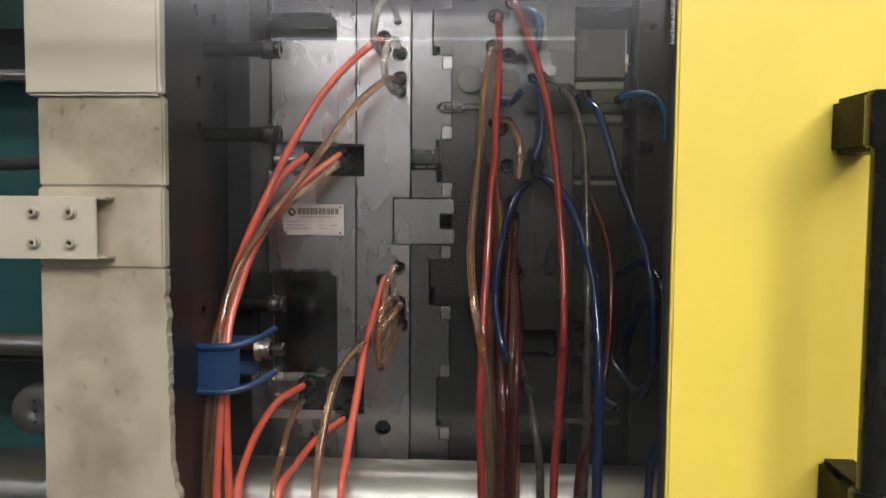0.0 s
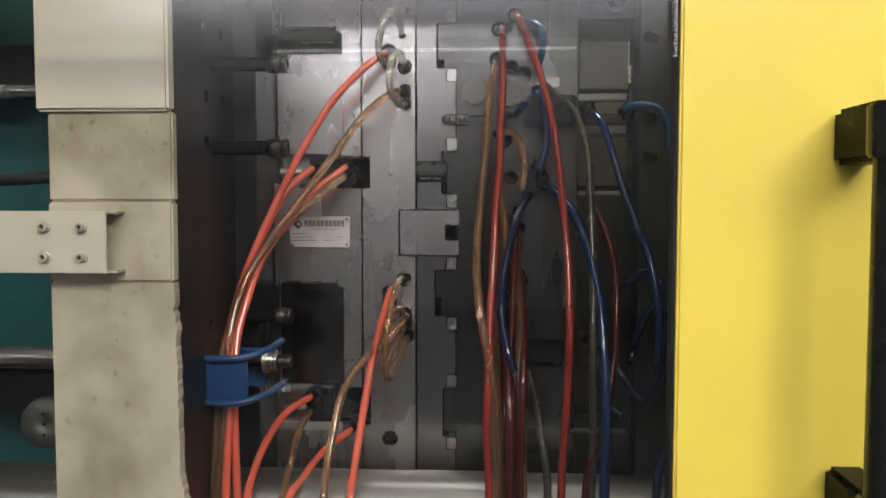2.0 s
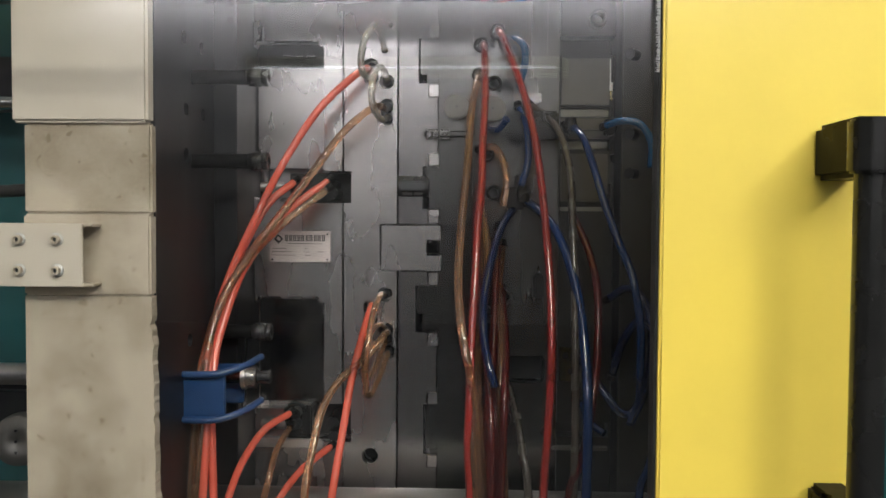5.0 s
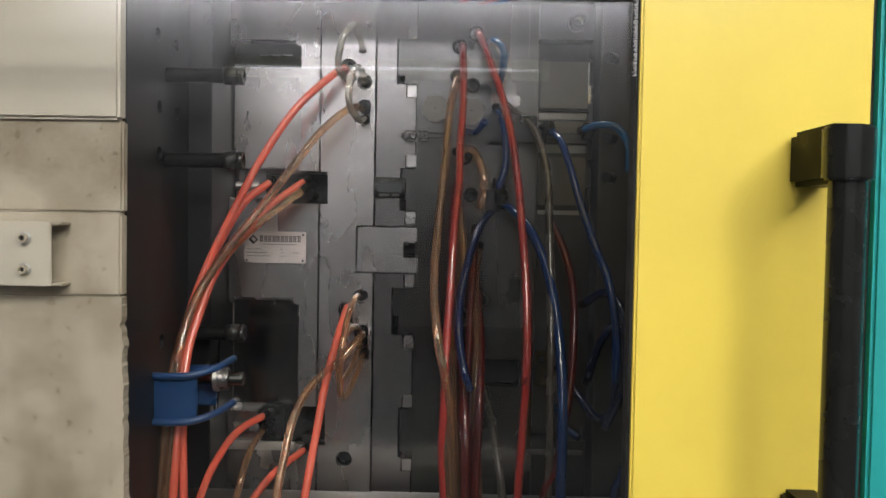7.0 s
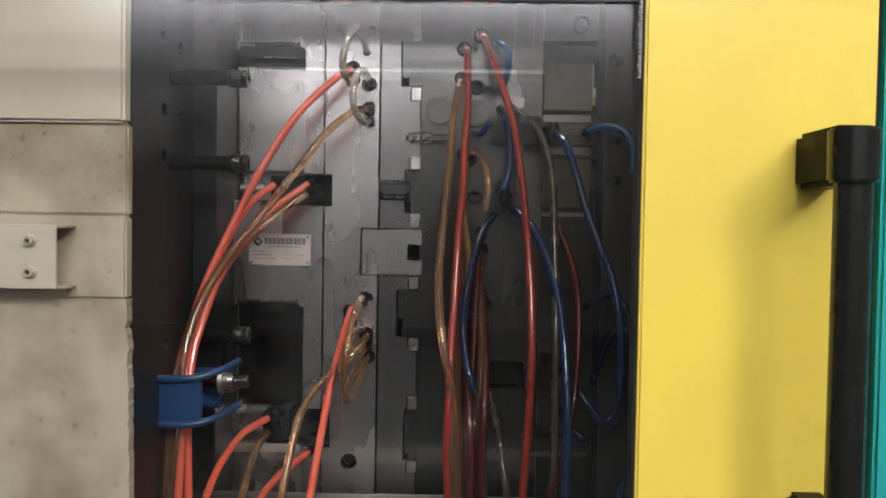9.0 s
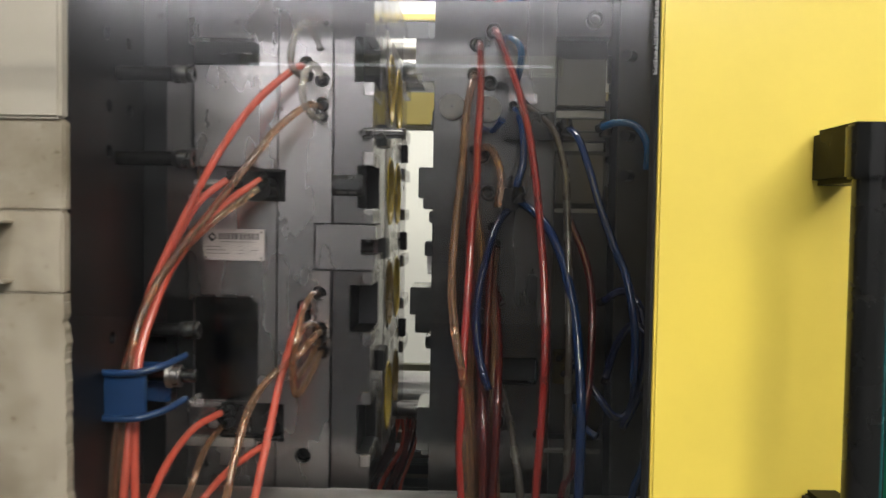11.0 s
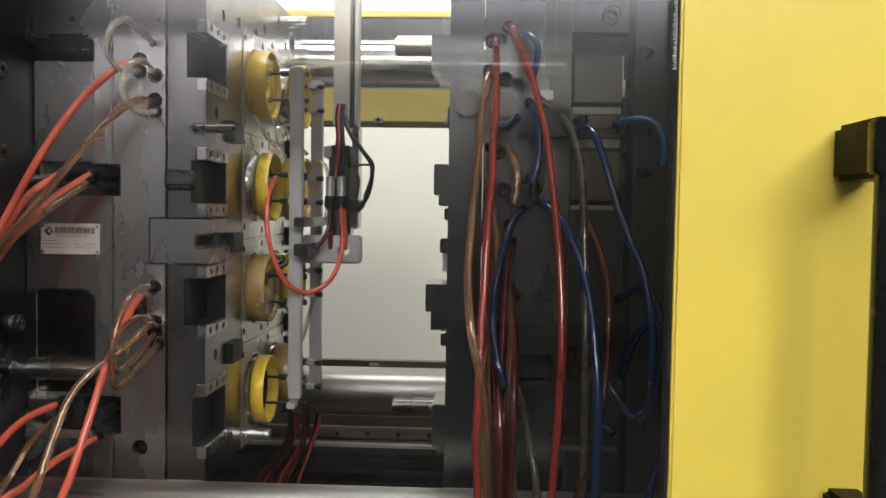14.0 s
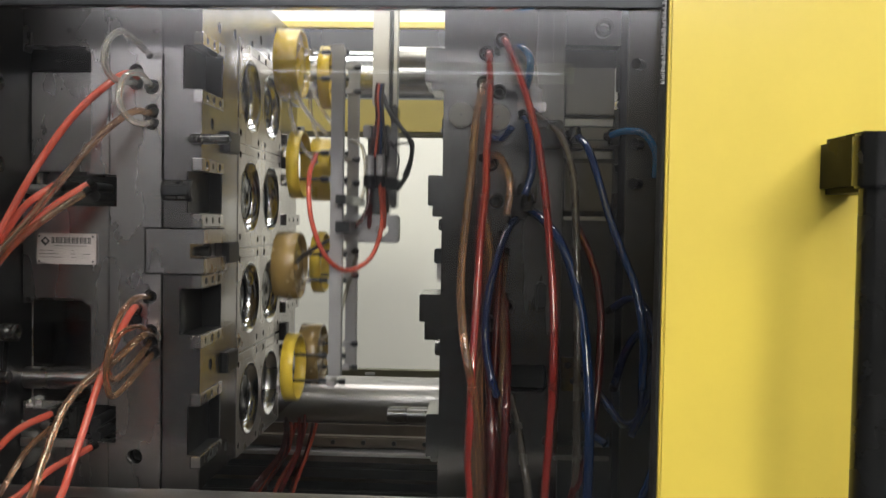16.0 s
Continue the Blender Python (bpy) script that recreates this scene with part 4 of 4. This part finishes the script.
    for k in range(13):
        x, y = -0.018 - 0.007 * k + random.uniform(-0.008, 0.008), 2.33 + 0.04 * math.sin(k * 2.3)
        w, v = random.uniform(-0.03, 0.03), random.uniform(-0.012, 0.012)
        add([(x - 0.004, y, 0.90), (x - 0.010 + v, y + 0.01, 0.835), (x - 0.025 + w * 0.6, y + 0.005, 0.75), (x - 0.065 + w - 0.004 * k, y - 0.01, 0.63), (x - 0.09 + w * 1.3 - 0.006 * k, y - 0.02, 0.44)], (RED, REDDARK, REDMID)[k % 3], "red cooling hose hanging behind the mould", r=0.0045)
    return made


def fixed_hoses():
    red, amber, blue = "glossy red plastic cooling hose", "brownish amber plastic cooling hose", "dark blue plastic cooling hose"
    add = hose
    # red hoses here use the shaded copies, the front two the lighter one
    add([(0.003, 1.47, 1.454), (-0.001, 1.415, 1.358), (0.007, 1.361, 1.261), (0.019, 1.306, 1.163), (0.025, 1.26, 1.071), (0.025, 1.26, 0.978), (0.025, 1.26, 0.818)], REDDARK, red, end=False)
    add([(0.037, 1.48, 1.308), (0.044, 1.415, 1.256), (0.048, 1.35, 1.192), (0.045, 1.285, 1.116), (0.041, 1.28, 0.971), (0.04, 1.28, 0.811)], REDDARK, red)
    add([(0.009, 1.47, 1.425), (0.02, 1.418, 1.331), (0.012, 1.366, 1.243), (-0.005, 1.314, 1.161), (-0.002, 1.27, 1.068), (0.003, 1.27, 0.974), (0.005, 1.27, 0.814)], AMBER, amber, end=False)
    add([(0.06, 1.48, 1.103), (0.069, 1.402, 1.072), (0.074, 1.324, 1.037), (0.084, 1.3, 0.966), (0.087, 1.3, 0.806)], SMOKE, "smoky grey plastic hose", end=False)
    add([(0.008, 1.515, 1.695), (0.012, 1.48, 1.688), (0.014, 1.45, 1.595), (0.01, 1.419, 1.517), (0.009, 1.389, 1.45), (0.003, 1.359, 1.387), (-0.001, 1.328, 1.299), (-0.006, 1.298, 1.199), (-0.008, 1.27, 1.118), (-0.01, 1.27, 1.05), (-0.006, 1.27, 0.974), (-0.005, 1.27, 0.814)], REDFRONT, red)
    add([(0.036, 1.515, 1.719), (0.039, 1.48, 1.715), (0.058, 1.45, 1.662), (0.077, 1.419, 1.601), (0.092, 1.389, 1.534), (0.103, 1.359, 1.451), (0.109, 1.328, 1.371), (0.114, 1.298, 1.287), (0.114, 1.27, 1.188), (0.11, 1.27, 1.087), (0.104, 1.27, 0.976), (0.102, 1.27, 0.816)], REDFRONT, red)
    add([(0.004, 1.515, 1.644), (0.002, 1.48, 1.639), (-0.009, 1.441, 1.575), (-0.015, 1.402, 1.478), (-0.023, 1.363, 1.386), (-0.027, 1.324, 1.299), (-0.019, 1.285, 1.217), (0.0, 1.27, 1.119), (0.009, 1.27, 0.974), (0.012, 1.27, 0.814)], AMBER, amber)
    add([(0.077, 1.48, 1.428), (0.102, 1.441, 1.412), (0.128, 1.402, 1.379), (0.148, 1.363, 1.327), (0.163, 1.324, 1.25), (0.169, 1.285, 1.153), (0.169, 1.27, 1.071), (0.168, 1.27, 0.978), (0.168, 1.27, 0.818)], BLUE, blue, r=0.008)
    add([(0.072, 1.48, 1.586), (0.084, 1.454, 1.549), (0.086, 1.428, 1.491), (0.074, 1.42, 1.448)], BLUE, blue)
    add([(0.155, 1.48, 1.555), (0.175, 1.441, 1.535), (0.19, 1.402, 1.481), (0.204, 1.363, 1.417), (0.221, 1.324, 1.356), (0.235, 1.285, 1.307), (0.245, 1.27, 1.233), (0.245, 1.27, 1.157)], BLUE, blue)
    add([(0.214, 1.43, 1.549), (0.234, 1.405, 1.554), (0.262, 1.395, 1.549), (0.280, 1.39, 1.520), (0.281, 1.39, 1.478)], BLUE_BRIGHT, "bright blue plastic cooling hose")
    add([(0.071, 1.48, 1.418), (0.046, 1.434, 1.387), (0.027, 1.389, 1.332), (0.014, 1.344, 1.272), (0.013, 1.298, 1.216), (0.022, 1.27, 1.17), (0.031, 1.27, 1.143)], BLUE_DARK, "navy blue plastic cooling hose")
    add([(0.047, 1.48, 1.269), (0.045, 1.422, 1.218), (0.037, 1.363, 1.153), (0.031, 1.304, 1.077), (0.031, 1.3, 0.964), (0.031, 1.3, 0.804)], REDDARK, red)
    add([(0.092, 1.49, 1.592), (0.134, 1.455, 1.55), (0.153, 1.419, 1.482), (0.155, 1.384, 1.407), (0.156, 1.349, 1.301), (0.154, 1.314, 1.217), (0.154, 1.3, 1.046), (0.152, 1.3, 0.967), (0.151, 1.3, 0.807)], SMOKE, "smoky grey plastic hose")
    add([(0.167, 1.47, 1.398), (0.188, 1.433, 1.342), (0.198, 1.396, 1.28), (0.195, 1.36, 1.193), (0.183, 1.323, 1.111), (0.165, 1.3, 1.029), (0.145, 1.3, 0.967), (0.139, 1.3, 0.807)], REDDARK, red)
    add([(0.008, 1.48, 1.514), (0.032, 1.454, 1.514), (0.05, 1.428, 1.471), (0.045, 1.42, 1.415)], AMBER, amber)
    add([(0.276, 1.3, 1.135), (0.274, 1.3, 1.057), (0.264, 1.3, 1.013), (0.252, 1.3, 0.97), (0.248, 1.3, 0.81)], BLUE, blue, end=False)
    add([(0.015, 1.48, 1.549), (0.034, 1.441, 1.542), (0.05, 1.42, 1.559)], BLUE, blue)
    add([(0.006, 1.46, 1.391), (0.006, 1.402, 1.238), (0.004, 1.343, 1.156), (0.007, 1.284, 1.081), (0.014, 1.28, 0.971), (0.016, 1.28, 0.811)], AMBER, amber, end=False)
    add([(0.046, 1.48, 1.348), (0.038, 1.422, 1.274), (0.043, 1.363, 1.207), (0.04, 1.304, 1.129), (0.047, 1.3, 0.965), (0.049, 1.3, 0.805)], AMBER, amber)
    add([(0.039, 1.47, 1.377), (0.033, 1.412, 1.275), (0.028, 1.353, 1.173), (0.018, 1.294, 1.079), (0.017, 1.29, 0.968), (0.017, 1.29, 0.808)], REDDARK, red)
    add([(0.185, 1.48, 1.076), (0.195, 1.441, 1.051), (0.216, 1.42, 1.037)], BLUE, blue, end=False)
    add([(0.048, 1.515, 1.706), (0.064, 1.47, 1.702), (0.079, 1.45, 1.682), (0.080, 1.45, 1.655), (0.074, 1.47, 1.628)], BLUE_BRIGHT, "short bright blue hose at the upper ports", end=False)
    navy = "navy blue hose in the dark tangle beside the platen"
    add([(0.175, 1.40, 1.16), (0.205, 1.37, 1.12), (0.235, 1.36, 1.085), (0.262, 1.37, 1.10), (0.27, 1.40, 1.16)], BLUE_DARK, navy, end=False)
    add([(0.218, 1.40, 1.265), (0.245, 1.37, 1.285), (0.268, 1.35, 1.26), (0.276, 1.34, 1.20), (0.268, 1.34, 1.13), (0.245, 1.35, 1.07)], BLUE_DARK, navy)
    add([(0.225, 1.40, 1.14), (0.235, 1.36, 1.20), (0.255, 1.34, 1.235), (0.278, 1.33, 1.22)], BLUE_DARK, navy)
    for p in ((0.080, 1.45, 1.437), (0.075, 1.47, 1.455), (0.16, 1.47, 1.553), (0.226, 1.47, 1.55), (0.014, 1.42, 1.235)):
        tee = thing("hose_coupling", (p[0], p[1], p[2] - 0.014), "black plastic hose coupling among the hoses", "coupling", "couplings")
        part("body", rod((p[0], p[1], p[2] - 0.014), (p[0], p[1], p[2] + 0.014), 0.0105, seg=16, bevel=0.002), BLACK, tee)
        part("collar", rod((p[0], p[1], p[2] - 0.003), (p[0], p[1], p[2] + 0.003), 0.0125, seg=16), BLACK, tee)


# ---- moulded covers and the take-out robot ----
def cover_rings():
    made = []
    for k, (y, z) in enumerate(RINGS):
        smoky, closed = k in (4, 7), k in (0, 3, 4, 7)
        label = "smoky brown moulded plastic round cover with a deep rim" if smoky else "yellow moulded plastic round cover with a closed face" if closed else "yellow moulded plastic open ring with a shallow rim"
        r = thing("moulded_cover", (-0.09, y, z - 0.07), label, "plastic cover", "moulded covers")
        stuff = BROWNPLASTIC if smoky else PLASTIC
        deep = -0.1105 if closed else -0.0880
        part("rim", lathe([(deep, 0.0690), (-0.0665, 0.0665), (-0.0645, 0.0680), (-0.0640, 0.0705), (-0.0660, 0.0725), (deep - 0.002, 0.0730), (deep - 0.002, 0.0702)], (0, y, z), "X"), stuff, r)
        if closed:
            part("web", lathe([(-0.0830, 0.012), (-0.0790, 0.012), (-0.0765, 0.030), (-0.0735, 0.050), (-0.0735, 0.0670), (-0.0770, 0.0670), (-0.0780, 0.050)], (0, y, z), "X"), stuff, r)
            part("hub", rod((-0.0845, y, z), (-0.0792, y, z), 0.0118, seg=24, bevel=0.001), stuff, r)
            part("tab", box(-0.078, -0.062, y - 0.044, y - 0.030, z - 0.006, z + 0.006, 0.002), stuff, r)
        else:
            part("tab", box(-0.086, -0.072, y - 0.068, y - 0.056, z - 0.006, z + 0.006, 0.002), stuff, r)
        made.append(r)
    return made


def robot():
    r = thing("takeout_robot", (-0.21, 1.91, 1.29), "grey take-out robot arm with two gripper bars and suction rods", "robot")
    col = cut(box(-0.234, -0.198, 1.885, 1.955, 1.588, 3.6, 0.002), box(-0.226, -0.206, 1.87, 1.90, 1.585, 1.612, 0.003))
    part("column", col, ALU, r, "silver aluminium column")
    part("guide_profile", box(-0.1975, -0.190, 1.895, 1.945, 1.582, 3.6, 0.001), STEEL_DARK, r)
    part("guide_profile", box(-0.1895, -0.181, 1.90, 1.94, 1.582, 3.6, 0.001), ALU, r)
    part("wrist_bracket", box(-0.252, -0.236, 1.87, 1.95, 1.515, 1.542, 0.003), GREYBAR, r)
    part("wrist_back", box(-0.193, -0.178, 1.89, 1.95, 1.36, 1.59, 0.004), STEEL_SHADE, r)
    part("wrist_body", box(-0.244, -0.1945, 1.893, 1.945, 1.345, 1.545, 0.004), STEEL_SHADE, r)
    for x, c in ((-0.238, REDMID), (-0.206, RED)):
        part("air_hose", tube([(x, 1.876, 1.408), (x + 0.001, 1.872, 1.375), (x + 0.003, 1.874, 1.345), (x + 0.001, 1.885, 1.315)], 0.0058, seg=8), c, r, "red air hose below the cylinders")
    for x in (-0.236, -0.212):
        part("air_cylinder", rod((x, 1.872, 1.43), (x, 1.872, 1.475), 0.010, seg=18, bevel=0.001), ALU, r)
        part("cylinder_nut", rod((x, 1.872, 1.405), (x, 1.872, 1.432), 0.0125, seg=18, bevel=0.002), BLACKED, r)
    part("clevis", box(-0.25, -0.17, 1.87, 1.95, 1.403, 1.425, 0.004), BLACKED, r)
    foot = cut(box(-0.30, -0.173, 1.88, 1.94, 1.283, 1.345, 0.004), box(-0.222, -0.194, 1.8, 2.0, 1.297, 1.328, 0.008, seg=3))
    part("foot_plate", foot, GREYBAR, r)
    for y, z0, z1 in ((1.80, 1.0, 1.70), (2.02, 0.985, 1.705)):
        part("gripper_bar", box(-0.308, -0.282, y - 0.012, y + 0.012, z0, z1, 0.0015), GREYBAR, r, "flat grey gripper bar")
    part("cross_bar", box(-0.292, -0.262, 1.76, 2.06, 1.305, 1.33, 0.002), STEEL_DARK, r)
    part("cross_bar", box(-0.292, -0.27, 1.76, 2.06, 1.365, 1.385, 0.002), STEEL_DARK, r)
    for i, (y, z) in enumerate(RINGS):
        yb = 1.80 if y < 1.9 else 2.02
        for dz in (0.026, -0.03):
            zz = z + dz
            tip = 0.046 if i in (0, 3, 4, 7) else 0.0 if y < 1.9 else 0.023
            arm = part("suction_rod", rod((-0.285, y, zz), (-0.405 + tip, y, zz), 0.003, seg=10), STEEL_DARK, r, "thin spring-loaded suction rod")
            part("rod_nut", rod((-0.318, y, zz), (-0.335, y, zz), 0.0065, seg=6), STEEL_DARK, arm)
            part("rod_nut", rod((-0.289, y, zz), (-0.276, y, zz), 0.0065, seg=6), STEEL_DARK, arm)
            part("rod_holder", box(-0.312, -0.294, min(y, yb) - 0.008, max(y, yb) + 0.008, zz - 0.006, zz + 0.006, 0.001), GREYBAR, arm)
            part("suction_cup", lathe([(-0.400, 0.003), (-0.400, 0.006), (-0.408, 0.006), (-0.418, 0.011), (-0.418, 0.003)], (tip, y, zz), "X", 20), CLEAR, arm, "cloudy suction cup")
    part("air_hose", tube([(-0.338, 1.79, 1.470), (-0.346, 1.755, 1.42), (-0.338, 1.74, 1.335), (-0.310, 1.75, 1.258), (-0.272, 1.79, 1.226), (-0.226, 1.83, 1.252), (-0.206, 1.86, 1.325), (-0.212, 1.865, 1.42)], 0.0052), RED, r, "orange-red air hose in a loop")
    part("air_hose", tube([(-0.235, 1.87, 1.42), (-0.238, 1.862, 1.36), (-0.262, 1.85, 1.32), (-0.30, 1.83, 1.30)], 0.005), REDDARK, r)
    for k in range(4):
        x = -0.224 + 0.005 * k
        part("air_hose", tube([(x, 1.89, 1.64), (x - 0.001, 1.872, 1.60), (x + 0.002, 1.868, 1.55), (x - 0.014 + 0.008 * k, 1.87, 1.47)], 0.003, seg=8), (REDDARK, RED, BLUE, SMOKE)[k], r)
    part("cable", tube([(-0.21, 1.885, 1.61), (-0.195, 1.86, 1.575), (-0.17, 1.85, 1.54), (-0.145, 1.85, 1.505), (-0.142, 1.85, 1.475), (-0.152, 1.86, 1.435), (-0.175, 1.87, 1.40)], 0.005), RUBBER, r, "black cable loop")
    part("cable", tube([(-0.207, 1.89, 1.60), (-0.19, 1.865, 1.56), (-0.162, 1.85, 1.53), (-0.139, 1.85, 1.50), (-0.146, 1.85, 1.465), (-0.16, 1.86, 1.43)], 0.003), RUBBER, r)
    part("cable", tube([(-0.19, 1.87, 1.495), (-0.165, 1.85, 1.50), (-0.143, 1.85, 1.50)], 0.0025), RUBBER, r)
    part("cable", tube([(-0.19, 1.87, 1.505), (-0.17, 1.85, 1.47), (-0.175, 1.86, 1.43)], 0.002), RUBBER, r)
    for a, b in ((1.80, 1.64), (2.02, 1.66)):
        part("vacuum_hose", tube([(-0.40, a, b), (-0.395, a - 0.01, b - 0.08), (-0.37, a - 0.02, b - 0.15), (-0.335, a - 0.02, b - 0.19)], 0.0046, seg=8), CLEAR, r, "thin clear vacuum hose")
        part("vacuum_hose", tube([(-0.38, a, b + 0.06), (-0.40, a - 0.01, b), (-0.36, a - 0.02, b - 0.08), (-0.315, a - 0.015, b - 0.13)], 0.0046, seg=8), CLEAR, r)
    part("vacuum_hose", tube([(-0.30, 2.0, 1.52), (-0.268, 1.99, 1.5), (-0.262, 1.99, 1.42), (-0.275, 2.0, 1.37)], 0.0045, seg=8), CLEAR, r)
    part("vacuum_hose", tube([(-0.40, 1.8, 1.20), (-0.37, 1.79, 1.25), (-0.31, 1.80, 1.29), (-0.28, 1.82, 1.31)], 0.0046, seg=8), SMOKE, r)
    part("vacuum_hose", tube([(-0.37, 2.0, 1.04), (-0.33, 2.0, 1.08), (-0.30, 2.0, 1.18), (-0.28, 2.0, 1.25)], 0.0046, seg=8), CLEAR, r)
    return r


hall()
guard_door()
machine_frame()
PLATEN = moving_platen()
MOULD, PINS, SLEEVES = moving_mould()
CLAMP = hose_clamp()
fixed_mould()
MOVING_HOSES = moving_hoses()
fixed_hoses()
COVERS = cover_rings()
ROBOT = robot()


# ---- what moves ----
OPEN = ((0, 0), (10.3, 0), (10.5, -0.010), (11.0, -0.104), (11.5, -0.289), (11.8, -0.385), (12.0, -0.422), (12.2, -0.427), (16.0, -0.427))
TAKE = ((0, 0.0, 1.5), (12.3, 0.0, 1.5), (12.5, 0.0, 0.9), (12.7, 0.0, 0.23), (12.8, 0.0, 0.07), (12.95, 0.0, 0.0), (13.05, -0.004, 0.0), (13.5, -0.114, 0.0), (14.0, -0.104, 0.0), (14.5, -0.096, 0.0), (15.0, -0.070, 0.0), (15.5, -0.030, 0.0), (15.8, -0.010, 0.0), (15.9, -0.008, 0.025), (16.0, -0.008, 0.07))
LEAVE = ((13.5, 0.006, 0.0), (13.8, 0.032, 0.0), (14.0, 0.036, 0.0), (14.5, 0.040, 0.0), (15.0, 0.052, 0.0), (15.5, 0.086, 0.0), (15.8, 0.106, 0.0), (15.9, 0.108, 0.025), (16.0, 0.108, 0.07))
EJECT = ((0, 0), (13.4, 0), (13.8, 0.022), (15.0, 0.022), (15.35, 0.0), (16.0, 0.0))


def moved(ob, rows):
    b = BASE[ob.name] if ob.parent is None else Vector((0, 0, 0))
    walk(ob, [(t, pose(b.x + x, b.y + y, b.z + z)) for t, x, y, z in rows])


def motions():
    slide = [(t, x, 0, 0) for t, x in OPEN]
    for ob in (PLATEN, MOULD, CLAMP, *MOVING_HOSES):
        moved(ob, slide)
    moved(ROBOT, [(t, x, 0, z) for t, x, z in TAKE])
    # covers ride on the mould, are pushed out and leave with the robot
    ride = [row for row in slide if row[0] <= 12.2] + [(13.4, -0.427, 0, 0)]
    more = [0.017 * (k // 2 % 2) + (0.022 if k % 2 and k != 7 else 0) + {1: 0.013, 2: -0.010, 6: -0.018}.get(k, 0) for k in range(8)]
    for ob, e in zip(COVERS, more):
        moved(ob, ride + [(t, -0.427 + x + (e if t > 13.6 else 0.1 * e), 0, z) for t, x, z in LEAVE])
    for ob in PINS:
        moved(ob, [(t, x * 2.2, 0, 0) for t, x in EJECT])
    for ob, e in zip(SLEEVES, more):
        moved(ob, [(t, x / 0.022 * (0.038 + e), 0, 0) for t, x in EJECT])


motions()
